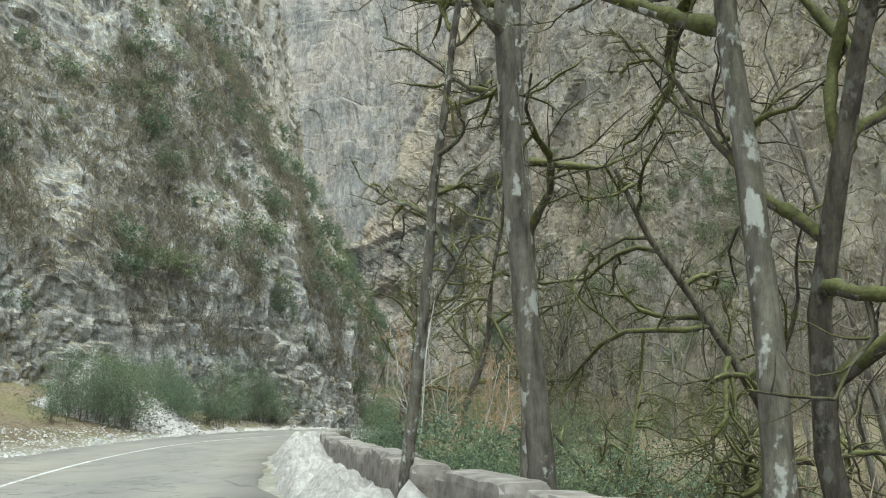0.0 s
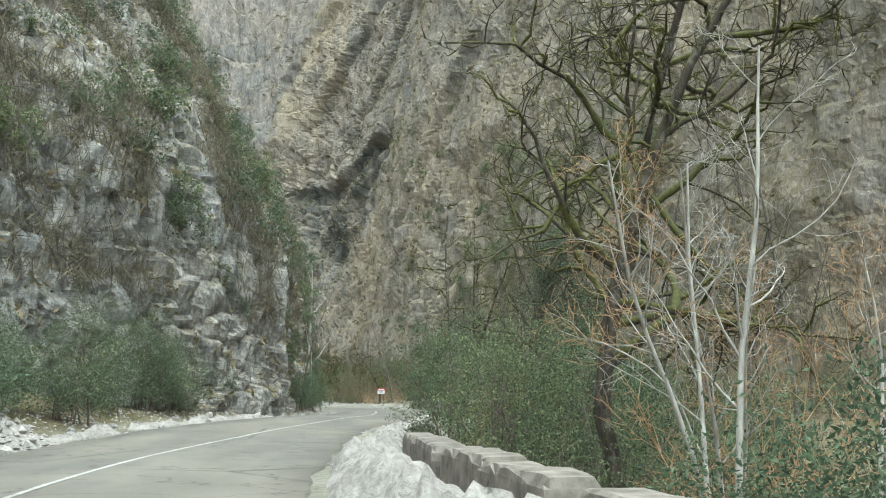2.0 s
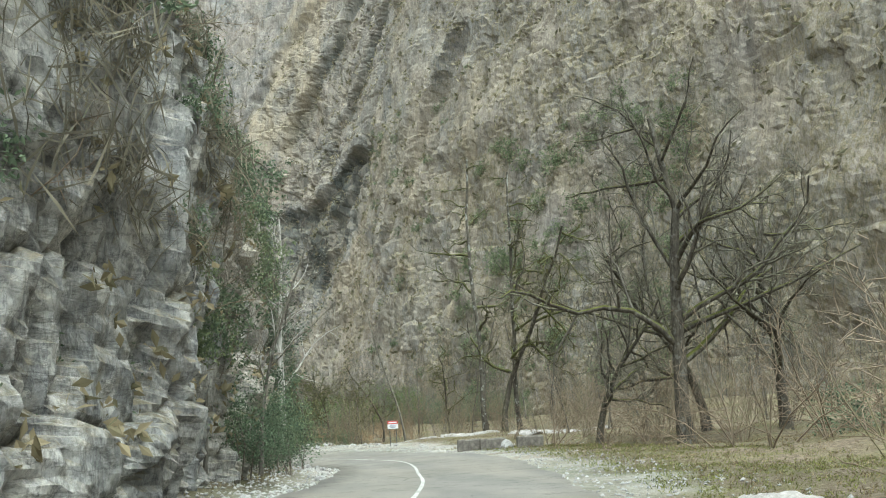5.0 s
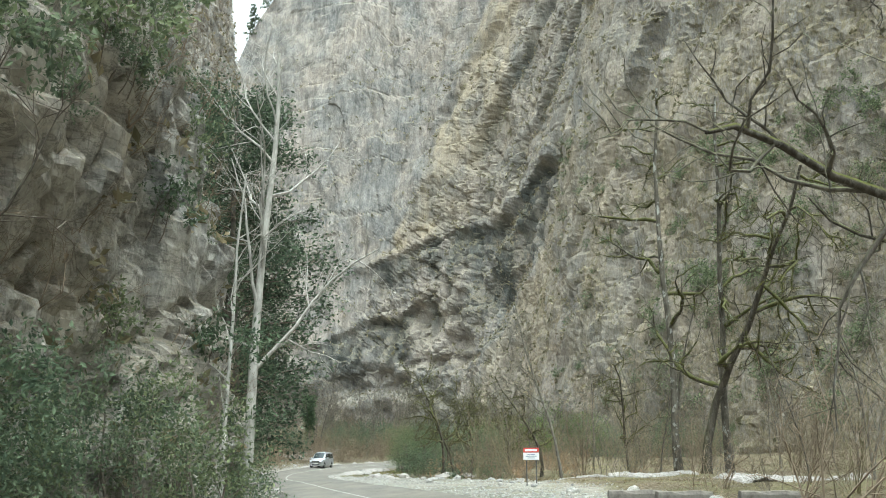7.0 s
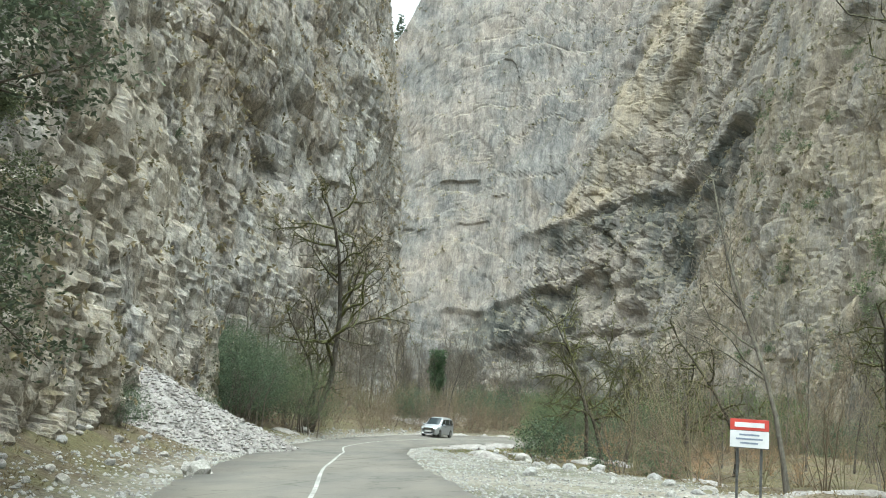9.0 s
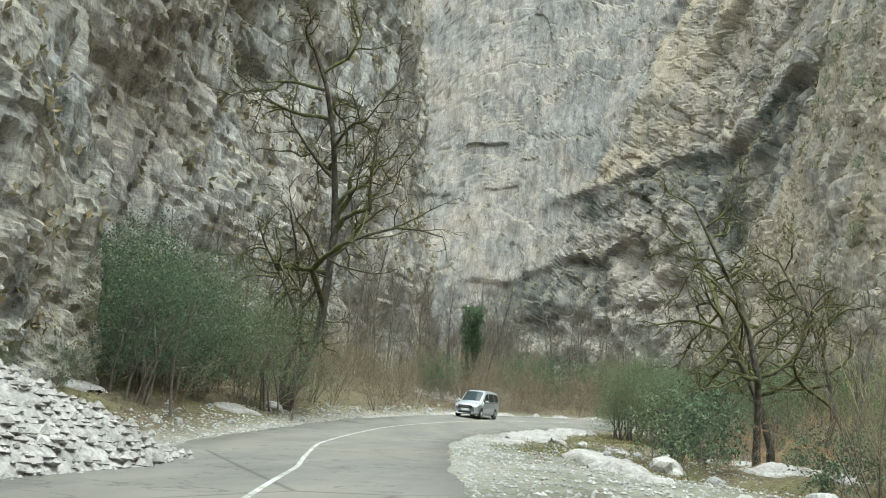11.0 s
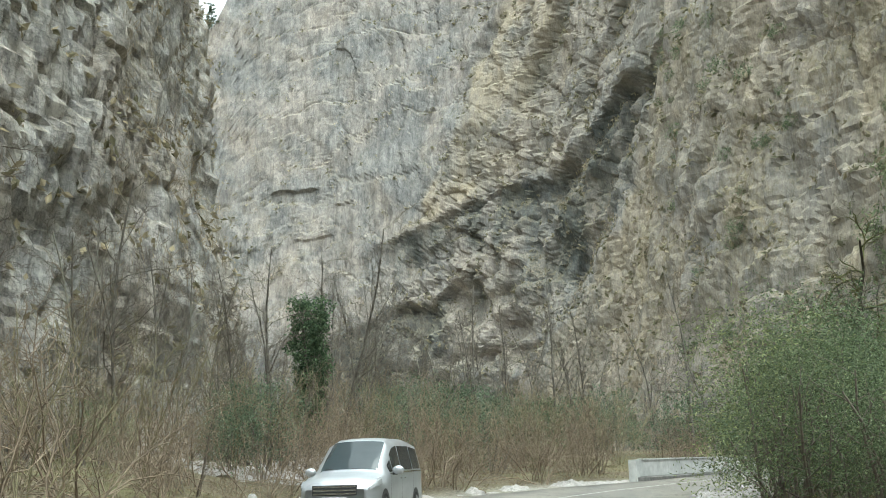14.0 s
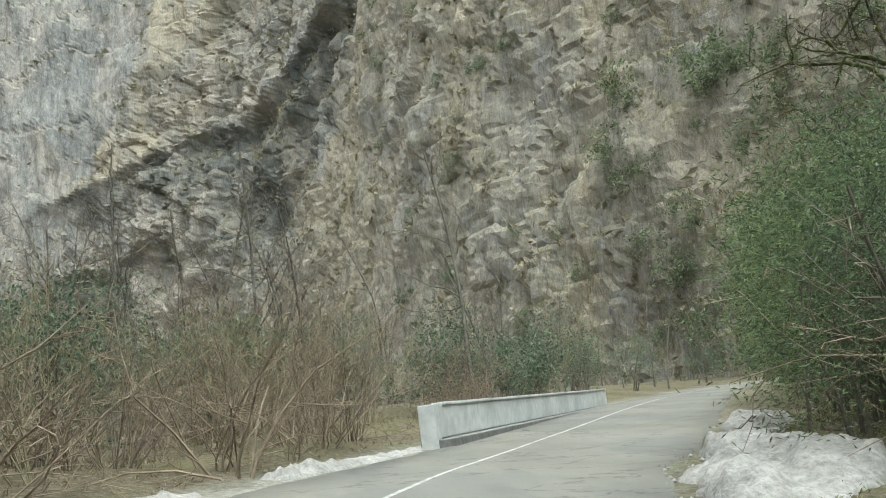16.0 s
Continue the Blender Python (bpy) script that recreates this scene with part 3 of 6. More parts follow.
left_cliff, LEFT_P, LEFT_N = cliff(
    "cliff_left", "tall dark limestone wall of the gorge with ledges", FAR_L, ROCK_LEFT, 0.5,
    lambda h, u: 0.06 * h + 0.07 * np.clip(h - 18, 0, None), bedded([(10, 7, 1.5), (4.4, 3.4, 0.9), (1.9, 1.6, 0.5)], 2.2, -14, 0.5, 20.0, 0.8, 0.75), 23, extra=left_caves,
    scrub=lambda p, u, h: np.clip(0.1 + 0.55 * step01(fbm(p / 11, 4, 63), -0.15, 0.5), 0, 0.7))

FAR_W = [
    (-230, 492, 0, 165), (-150, 512, 0, 170), (-133, 517, 0, 196), (-112, 522, 0, 256), (-94, 520, 0, 285), (-60, 505, 0, 260), (-28, 484, 0, 260), (-8, 452, 0, 260), (2, 424, 0, 260),
    (5, 395, 0, 260), (12, 366, 0, 260), (25, 334, 0, 260), (45, 296, 0, 260), (66, 246, 0, 250), (82, 190, 0, 240), (94, 120, 0, 230), (100, 40, 0, 220),
    (104, -40, 0, 210), (100, -130, 0, 200),
]


def roofs(p, u, h):
    """Heights of the three stepped roofs of the far wall, the edge of the tan buttress beside them, and an unevenness for all."""
    n = fbm(np.column_stack([u / 12, h / 60, 0 * u]), 3, 51) + 0.9 * (hash01(np.floor(u / 5.5).astype(np.int64), 0 * u.astype(np.int64), 58) - 0.5)
    lip = np.interp(u, [150, 164, 187, 200, 224, 239, 259, 285, 312], [86, 92, 97, 101, 101, 105, 111, 114, 114]) + 2.2 * n
    columns = np.interp(u, [140, 155, 170, 189, 199, 208, 220], [56, 60, 66, 70, 77, 84, 92]) + 2.5 * n
    low = np.interp(u, [120, 146, 169, 192, 210], [33, 38, 42, 45, 46]) + 1.2 * n
    edge = np.interp(h, [30, 40, 49, 62, 69, 92, 112], [224, 229, 243, 254, 268, 276, 306]) + 2.5 * fbm(p / 10, 3, 57)
    return lip, columns, low, edge, n


def overhangs(p, u, h):
    """The great slanting fault with its dripping roofs that step back downwards, grooves above it, and slabs."""
    lip, columns, low, edge, n = roofs(p, u, h)
    inside = step01(u, 146, 172) * (1 - step01(u, edge - 16, edge + 3))
    lower = step01(u, 118, 140) * (1 - step01(u, edge - 16, edge + 3))
    ribs = fbm(np.column_stack([u / 4.5, h / 45, 0 * u]), 2, 52)
    deep = np.clip(0.75 + 0.9 * fbm(p / 12, 3, 55), 0.15, 1.5)
    d = -deep * inside * step01(lip - h, 0, 6) * (2.5 + 1.3 * step01(u, 196, 214))
    d -= lower * (1 - step01(u, 212, 224)) * step01(columns - h, 0, 4) * 3.6 * deep
    d -= lower * step01(low - h, 0, 3) * 3.8 * deep
    d += inside * step01(lip - h, -8, 0) * (1 - step01(lip - h, 0, 2)) * 1.3
    # ribs and hanging columns of dripstone
    d += lower * 1.5 * ribs * step01(lip - h, 2, 10) * (1 - 0.4 * step01(u, 212, 224))
    # grooves that climb to the right over the upper wall
    for u0, h0, slope, w, a, top in ((213, 136, 1.65, 3.0, 2.4, 240), (240, 116, 1.5, 2.6, 2.0, 230), (276, 112, 1.2, 4.0, 1.6, 220), (196, 158, 2.2, 2.4, 2.4, 240), (330, 60, 1.4, 3.0, 2.0, 200)):
        x = (h - h0 - slope * (u - u0)) / math.hypot(1, slope) + 3.0 * fbm(p / 16, 4, 53)
        d += (-a * np.exp(-((x / w) ** 2)) + 0.6 * a * np.exp(-(((x - 2.0 * w) / w) ** 2))) * step01(h, h0 - 10, h0 + 6) * (1 - step01(h, top - 20, top))
    # square overhanging blocks on the smooth slab
    for u0, u1, h0, h1, a in ((119, 133, 115, 127, 1.9), (126, 139, 94, 99, 0.9), (138, 147, 107, 112, 1.2), (107, 116, 90, 101, 0.9), (146, 154, 118, 123, 0.8)):
        x = u + 1.5 * n
        d += a * step01(x, u0, u0 + 1.5) * (1 - step01(x, u1 - 1, u1 + 1)) * step01(h, h0 + 0.12 * (u - u0), h0 + 1.2 + 0.12 * (u - u0)) * (1 - step01(h, h0 + 3, h1 + 6))
    return d


def slab_part(u, h):
    return 1 - step01(u, 165 + 0.4 * (h - 94), 178 + 0.4 * (h - 94))


_slab = bedded([(19, 9, 1.3), (10, 4.6, 0.6), (5.6, 3.0, 0.28)], 2.2, 9, 1.0, 40.0, 1.2, 0.75)
_broken = bedded([(16, 11, 3.0), (7, 5.5, 1.9), (3.8, 3.2, 0.9)], 3.0, 38, 0.9, 30.0, 1.3)
_fine = bedded([(11, 6, 1.6), (5, 3.4, 0.9), (2.9, 2.6, 0.45)], 3.0, 12, 0.8, 26.0, 1.1, 0.6)


def far_rough(p, u, h, seed):
    k = slab_part(u, h)
    near = step01(u, 270, 310)
    return _slab(p, u, h, seed) * k + (_broken(p, u, h, seed + 50) * (1 - near) + _fine(p, u, h, seed + 80) * near) * (1 - k)


def far_stain(p, u, h):
    """Ochre: a band above the great roof, the tan buttress, a narrow pillar, and traces beyond."""
    n = fbm(p / np.array([14, 14, 20]), 5, 61)
    lip, columns, low, edge, _ = roofs(p, u, h)
    left = np.interp(h, [90, 99, 119, 150, 178, 240], [158, 172, 183, 192, 198, 214]) + 3 * n
    band = step01(u, left, left + 4) * (1 - 0.75 * step01(u, left + 10 + 16 * n, left + 36 + 20 * n)) * (1 - step01(u, left + 56, left + 90)) * step01(h - lip, -1, 3)
    tan = step01(u, edge, edge + 4) * (1 - 0.6 * step01(u, edge + 30, edge + 70)) * (1 - step01(h, 96, 112)) * 0.62
    pillar = np.exp(-(((u - 379 - 0.04 * h) / 3.4) ** 2)) * (1 - step01(h, 90, 120))
    rest = step01(u, 255, 290) * (1 - step01(u, 560, 640)) * (0.22 + 0.3 * n)
    return np.clip((np.maximum.reduce([band, tan, pillar]) + rest) * (0.8 + 0.7 * fbm(p / np.array([6, 6, 12]), 3, 62)), 0, 0.95)


def far_wet_shade(p, u, h):
    """Dark rock: painted shade and seeping water below the roofs, seeping water down the grooves."""
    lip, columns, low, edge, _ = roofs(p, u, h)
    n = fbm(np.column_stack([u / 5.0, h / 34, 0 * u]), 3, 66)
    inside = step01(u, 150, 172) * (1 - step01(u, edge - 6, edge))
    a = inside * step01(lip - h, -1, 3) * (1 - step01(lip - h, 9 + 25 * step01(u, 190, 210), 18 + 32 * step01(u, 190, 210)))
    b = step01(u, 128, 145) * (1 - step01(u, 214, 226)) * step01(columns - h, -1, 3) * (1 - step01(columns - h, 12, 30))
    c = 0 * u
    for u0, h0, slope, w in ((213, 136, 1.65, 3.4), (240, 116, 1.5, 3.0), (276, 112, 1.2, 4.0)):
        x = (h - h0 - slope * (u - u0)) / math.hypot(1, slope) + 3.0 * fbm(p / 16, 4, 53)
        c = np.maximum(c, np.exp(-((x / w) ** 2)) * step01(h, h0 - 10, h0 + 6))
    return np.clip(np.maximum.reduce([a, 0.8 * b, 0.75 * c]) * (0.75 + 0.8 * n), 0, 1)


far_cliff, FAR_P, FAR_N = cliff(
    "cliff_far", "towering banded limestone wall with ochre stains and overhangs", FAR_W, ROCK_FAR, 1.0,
    lambda h, u: 0.17 * h, far_rough, 31, extra=overhangs, stain=far_stain, wet=far_wet_shade,
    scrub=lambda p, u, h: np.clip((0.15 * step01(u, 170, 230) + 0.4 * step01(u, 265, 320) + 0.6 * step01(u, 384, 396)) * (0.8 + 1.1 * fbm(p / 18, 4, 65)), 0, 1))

# ---------------------------------------------------------------- plants


def tubes(lines, sides_of):
    """Tapered tubes round many lines of points and radii; two arrays."""
    V, F, base = [], [], 0
    for pts, rad, level in lines:
        k = sides_of[level]
        pts = np.asarray(pts)
        d = np.gradient(pts, axis=0)
        d /= np.linalg.norm(d, axis=1)[:, None] + 1e-9
        ref = np.where(np.abs(d[:, 2:3]) > 0.9, np.array([[1.0, 0, 0]]), np.array([[0, 0, 1.0]]))
        a = np.cross(d, ref)
        a /= np.linalg.norm(a, axis=1)[:, None] + 1e-9
        b = np.cross(d, a)
        ang = np.arange(k) / k * 2 * np.pi
        ring = a[:, None] * np.cos(ang)[None, :, None] + b[:, None] * np.sin(ang)[None, :, None]
        V.append((pts[:, None] + ring * np.asarray(rad)[:, None, None]).reshape(-1, 3))
        i, j = np.meshgrid(np.arange(len(pts) - 1), np.arange(k), indexing="ij")
        p0, p1 = base + i * k + j, base + i * k + (j + 1) % k
        F.append(np.stack([p0, p1, p1 + k, p0 + k], -1).reshape(-1, 4))
        base += len(pts) * k
    return np.concatenate(V), np.concatenate(F)


def grow(rng, start, way, length, radius, level, kind, out):
    """One stem with all that branches off it."""
    n = kind["segments"][level]
    p, d = np.array(start, float), np.array(way, float)
    pts, rad = [p.copy()], [radius]
    for i in range(n):
        d = d + rng.normal(0, kind["wobble"][level], 3)
        d[2] += kind["rise"][level]
        d /= np.linalg.norm(d)
        p = p + d * length / n
        pts.append(p.copy())
        rad.append(radius * (1 - (1 - kind["tip"][level]) * (i + 1) / n))
    out.append((pts, rad, level))
    if level + 1 >= len(kind["segments"]):
        return
    lo = kind["from"][level]
    count = kind["count"][level]
    for c in range(count):
        f = lo + (1 - lo) * (c + rng.random()) / count
        x = f * n
        i = min(int(x), n - 1)
        q = pts[i] + (pts[i + 1] - pts[i]) * (x - i)
        r = rad[i] + (rad[i + 1] - rad[i]) * (x - i)
        ax = pts[i + 1] - pts[i]
        ax = ax / np.linalg.norm(ax)
        side = rng.normal(0, 1, 3)
        side -= ax * (side @ ax)
        side /= np.linalg.norm(side)
        ang = radians(kind["angle"][level] + rng.normal(0, 12))
        way2 = ax * math.cos(ang) + side * math.sin(ang)
        grow(rng, q, way2, length * kind["ratio"][level] * (1.15 - 0.65 * f) * rng.uniform(0.7, 1.25), max(r * kind["thin"][level], kind["least"]), level + 1, kind, out)


def kind(**over):
    k = dict(segments=[9, 6, 4, 3], wobble=[0.07, 0.22, 0.3, 0.25], rise=[0.03, 0.03, 0.05, 0.06], tip=[0.3, 0.25, 0.3, 0.3], count=[12, 7, 6], angle=[58, 50, 42],
             ratio=[0.42, 0.5, 0.5], thin=[0.5, 0.55, 0.6], least=0.006, **{"from": [0.3, 0.2, 0.2]})
    k.update(over)
    return k




def bare_tree(seed, height, radius, k, wood, twig, stems=1, lean=(0, 0), sides=(9, 6, 4, 3, 3), moss=0):
    """Meshes of the trunk with its limbs, and of the crown of branches and twigs."""
    rng = np.random.default_rng(seed)
    out = []
    for s in range(stems):
        off = rng.normal(0, radius * 1.6, 2) if stems > 1 else (0, 0)
        tilt = rng.normal(0, 0.42 if stems > 1 else 0.03, 2) + lean
        grow(rng, (*off, -0.3), np.array([*tilt, 1.0]) / np.linalg.norm([*tilt, 1.0]), height * rng.uniform(0.8, 1.05) if stems > 1 else height, radius, 0, k, out)
    # a flare at the foot
    for pts, rad, level in out:
        if level == 0:
            rad[0] *= 1.35
    thick = [o for o in out if o[2] <= 1]
    fine = [o for o in out if o[2] > 1]
    a = fast_mesh("trunk", *tubes(thick, sides), [wood], True)
    if moss:
        coats, tips = [], []
        for pts, rad, level in out:
            if level not in (1, 2) or rng.random() < (0.15, 0.15, 0.5)[level]:
                continue
            p, r = np.array(pts), np.array(rad)
            fine_p = np.concatenate([p[:-1] + (p[1:] - p[:-1]) * f for f in (0.0, 0.34, 0.67)]).reshape(3, -1, 3).swapaxes(0, 1).reshape(-1, 3)
            fine_r = np.interp(np.arange(len(fine_p)) / 3, np.arange(len(r)), r)
            keep = max(3, int(len(fine_p) * rng.uniform(0.5, 0.95)))
            fine_p, fine_r = fine_p[:keep], fine_r[:keep]
            lump = rng.uniform(0.7, 1.35, keep)
            lump[0] = lump[-1] = 0.3
            coats.append((fine_p + np.array([0, 0, 0.45]) * fine_r[:, None], fine_r * 1.12 * lump + 0.006 * lump, 1))
            tips.append(fine_p - np.array([0, 0, 0.6]) * fine_r[:, None])
        c = np.concatenate(tips)
        return (a, fast_mesh("crown", *tubes(fine, sides), [twig], True), fast_mesh("moss", *tubes(coats, sides), [MOSS], True),
                fast_mesh("moss_fringe", *leaf_cards(rng, c, moss, 0.03, 0.024), [LEAF_MOSS], False))
    return a, fast_mesh("crown", *tubes(fine, sides), [twig], True)


def leaf_cards(rng, centres, per, spread_r, size, flat=0.0, wide=0.45):
    """Small bent leaves round each centre."""
    m = len(centres) * per
    c = np.repeat(centres, per, 0) + rng.normal(0, 1, (m, 3)) * spread_r
    a = rng.normal(0, 1, (m, 3))
    a[:, 2] *= 1 - flat
    a /= np.linalg.norm(a, axis=1)[:, None]
    b = np.cross(a, rng.normal(0, 1, (m, 3)))
    b /= np.linalg.norm(b, axis=1)[:, None] + 1e-9
    s = size * rng.uniform(0.6, 1.3, (m, 1))
    nrm = np.cross(a, b)
    V = np.stack([c - a * s, c + b * s * wide + nrm * s * 0.15, c + a * s, c - b * s * wide + nrm * s * 0.15], 1).reshape(-1, 3)
    return V, np.arange(4 * m).reshape(-1, 4)


def leafy_bush(seed, height, width, leaf, clumps=240, per=11, size=0.05, stems=6, wide=0.45, clump=0.11):
    """Meshes of the stems and of the leaf crown of an evergreen bush with an uneven outline."""
    rng = np.random.default_rng(seed)
    out = []
    k = kind(segments=[5, 4, 3], wobble=[0.12, 0.25, 0.3], rise=[0.08, 0.06, 0.05], tip=[0.4, 0.3, 0.3], count=[5, 3], angle=[45, 45], ratio=[0.5, 0.5], thin=[0.6, 0.6], least=0.006)
    for s in range(stems):
        w = np.clip(rng.normal(0, 0.12, 2), -0.18, 0.18) * width / height
        grow(rng, (*rng.normal(0, 0.12 * width, 2), -0.2), np.array([*w, 1]) / np.linalg.norm([*w, 1]), height * rng.uniform(0.5, 0.78), 0.022 * height / 2, 0, k, out)
    tips = np.array([p[-1] for p, r, l in out if l > 0])
    th, ph = rng.uniform(0, 2 * np.pi, clumps), np.arccos(rng.uniform(-0.75, 1, clumps))
    dirs = np.stack([np.sin(ph) * np.cos(th), np.sin(ph) * np.sin(th), np.cos(ph)], 1)
    rad = (0.55 + 0.45 * rng.random(clumps) ** 0.5) * (1 + 0.42 * fbm(dirs * 2.2 + seed, 3, seed))
    shell = dirs * rad[:, None] * np.array([width / 2, width / 2, height * 0.5]) + (0, 0, height * 0.52)
    c = np.concatenate([shell, tips])
    c = c[c[:, 2] > 0.08 * height]
    leaves = fast_mesh("crown", *leaf_cards(rng, c, per, clump * (height / 2.5) ** 0.5, size, 0.35 if wide < 0.3 else 0.0, wide), [leaf], False)
    return fast_mesh("wood", *tubes(out, [4, 3, 3]), [TWIG], True), leaves


def conifer(seed, height, width, leaf, tiers=44, sprays=6, per=9, size=1.0):
    """A dark conifer: a straight trunk with drooping tiers of needle sprays."""
    rng = np.random.default_rng(seed)
    k = kind(segments=[10, 5, 3], wobble=[0.02, 0.1, 0.2], rise=[0.02, -0.03, -0.03], tip=[0.1, 0.25, 0.3], count=[tiers, sprays], angle=[82, 48], ratio=[0.55 * width / height, 0.42], thin=[0.28, 0.5], least=0.006, **{"from": [0.14, 0.15]})
    out = []
    grow(rng, (0, 0, -0.3), (0, 0, 1), height, height * 0.015, 0, k, out)
    pts = np.concatenate([np.array(p)[1:] for p, r, l in out if l > 0])
    mid = np.concatenate([(np.array(p)[1:] + np.array(p)[:-1]) / 2 for p, r, l in out if l > 0])
    c = np.concatenate([pts, mid])
    a = fast_mesh("trunk", *tubes([o for o in out if o[2] == 0], [8]), [BARK], True)
    b = fast_mesh("wood", *tubes([o for o in out if o[2] > 0], [8, 4, 3]), [TWIG], True)
    return a, b, fast_mesh("crown", *leaf_cards(rng, c, per, 0.016 * height, size * (0.016 + 0.0042 * height), 0.4), [leaf], False)


def plant(name, meshes, x, y, label, category, group, scale=1.0, turn=0.0, sink=0.1, z=None, tilt=(0.0, 0.0)):
    at = Matrix.Translation((x, y, (gz(x, y) if z is None else z) - sink)) @ Euler((radians(tilt[0]), radians(tilt[1]), radians(turn))).to_matrix().to_4x4() @ Matrix.Diagonal((scale, scale, scale, 1))
    root = thing(name, label, category, group, at)
    for me in meshes:
        ob = part(me.name.split(".")[0], me, None, root)
        if me.name.startswith("moss"):
            tagged(ob, kind="stuff")
    return root


OLD = kind(least=0.013, thin=[0.6, 0.6, 0.6], segments=[8, 8, 5, 4], wobble=[0.12, 0.3, 0.36, 0.3], rise=[0.02, -0.005, 0.02, 0.03], count=[14, 9, 6], angle=[66, 55, 48], ratio=[0.46, 0.46, 0.45])
SLIM = kind(thin=[0.62, 0.55, 0.6], angle=[74, 55, 45], segments=[10, 7, 4, 3], wobble=[0.045, 0.24, 0.32, 0.25], count=[11, 6, 5], ratio=[0.27, 0.5, 0.5], rise=[0.02, 0.01, 0.03, 0.05], **{"from": [0.35, 0.2, 0.2]})
FOREST = kind(least=0.013, segments=[8, 5, 3, 2], count=[12, 6, 4], angle=[46, 45, 40], ratio=[0.32, 0.48, 0.5], wobble=[0.055, 0.22, 0.3, 0.3], rise=[0.03, 0.04, 0.05, 0.05])
SPREADING = kind(least=0.012, thin=[0.6, 0.58, 0.58], segments=[7, 8, 6, 4], wobble=[0.1, 0.22, 0.28, 0.3], rise=[0.02, 0.04, 0.03, 0.03], count=[15, 10, 8], angle=[52, 48, 45], ratio=[0.58, 0.5, 0.45], **{"from": [0.22, 0.2, 0.15]})
SHRUB = kind(segments=[5, 3, 2], wobble=[0.26, 0.34, 0.4], rise=[0.05, 0.05, 0.04], count=[7, 3], angle=[52, 48], ratio=[0.45, 0.5], thin=[0.55, 0.6], least=0.008, tip=[0.25, 0.3, 0.3], **{"from": [0.2, 0.2]})

M_OLD = [bare_tree(101 + i, 12, 0.17, OLD, BARK_MOSSY, BARK_MOSSY, moss=6) for i in range(3)]
M_SLIM = [bare_tree(111 + i, 14, 0.14, SLIM, BARK_SPOT, BARK_MOSSY, moss=5) for i in range(3)]
M_FOREST = [bare_tree(121 + i, 12, 0.1, FOREST, BARK, TWIG, sides=(7, 4, 3, 3)) for i in range(5)]
M_SPREAD = [bare_tree(131 + i, 13, 0.3, SPREADING, BARK_MOSSY, BARK) for i in range(2)]
M_SHRUB = [bare_tree(141 + i, 3.4, 0.026, SHRUB, TWIG_BROWN, TWIG_BROWN, stems=5, sides=(3, 3, 3)) for i in range(4)]
THICKET = kind(segments=[6, 3, 2], wobble=[0.08, 0.2, 0.3], rise=[0.06, 0.1, 0.08], count=[9, 4], angle=[34, 36], ratio=[0.3, 0.5], thin=[0.55, 0.6], least=0.008, tip=[0.2, 0.3, 0.3], **{"from": [0.25, 0.2]})
M_THICKET = [bare_tree(231 + i, 4.6, 0.024, THICKET, (TWIG, TWIG_OLIVE, TWIG_OLIVE, TWIG_BROWN)[i], (TWIG_OLIVE, TWIG_OLIVE, TWIG_BROWN, TWIG_BROWN)[i], stems=7, sides=(3, 3, 3)) for i in range(4)]
M_TAN = [bare_tree(151 + i, 4.2, 0.03, kind(**{**SHRUB, "count": [10, 7], "angle": [34, 34]}), TWIG_TAN, TWIG_TAN, stems=7, sides=(3, 3, 3)) for i in range(2)]
M_TANTREE = bare_tree(158, 6.6, 0.05, kind(segments=[8, 5, 4, 2], count=[16, 8, 5], ratio=[0.3, 0.5, 0.5], angle=[48, 46, 44], wobble=[0.06, 0.2, 0.28, 0.3], **{"from": [0.5, 0.15, 0.15]}), PALE_BARK, TWIG_TAN, sides=(6, 4, 3, 3))
M_PALE = [bare_tree(161 + i, 8.5, 0.06, kind(count=[10, 5, 4], ratio=[0.3, 0.5, 0.5], angle=[40, 42, 42], wobble=[0.05, 0.16, 0.25, 0.25]), PALE_BARK, PALE_BARK) for i in range(2)]
M_PALETREE = bare_tree(167, 13, 0.15, kind(count=[12, 6, 5], ratio=[0.34, 0.5, 0.5], angle=[44, 42, 42], wobble=[0.04, 0.16, 0.25, 0.25]), PALE_BARK, PALE_BARK)
M_LEDGE = [bare_tree(145 + i, 3.0, 0.024, SHRUB, TWIG_BROWN, TWIG_BROWN, stems=3, sides=(3, 3, 3)) for i in range(3)]
M_FARBUSH = [leafy_bush(175 + i, 2.6, 2.8, LEAF, 120, 6, 0.08, 3) for i in range(3)]
M_LEDGEBUSH = [leafy_bush(178 + i, 2.4, 2.8, LEAF, 90, 5, 0.1, 2) for i in range(3)]
M_BUSH = [leafy_bush(171 + i, 2.6, 2.8, LEAF, 200, 11, 0.042, 5) for i in range(4)]
M_TALLBUSH = [leafy_bush(181 + i, 5.2, 4.4, LEAF, 640, 13, 0.042, 7) for i in range(3)]
M_YEW = [leafy_bush(241 + i, 6.4, 5.0, LEAF_YEW, 620, 12, 0.075, 6, 0.2, 0.2) for i in range(3)]
M_TALLFAR = [leafy_bush(187 + i, 5.2, 4.6, LEAF, 320, 9, 0.065, 4) for i in range(2)]
M_BAY = [leafy_bush(191 + i, 4.6, 4.2, LEAF_LIGHT, 480, 11, 0.055, 7) for i in range(2)]
M_CONIFER = [conifer(201 + i, 11, 5.2, LEAF_CONIFER) for i in range(2)]
M_RIM = [conifer(208 + i, 11, 4.6, LEAF_CONIFER, 24, 3, 3, 4.0) for i in range(2)]
M_YOUNG = conifer(205, 3.3, 2.1, LEAF_CONIFER)

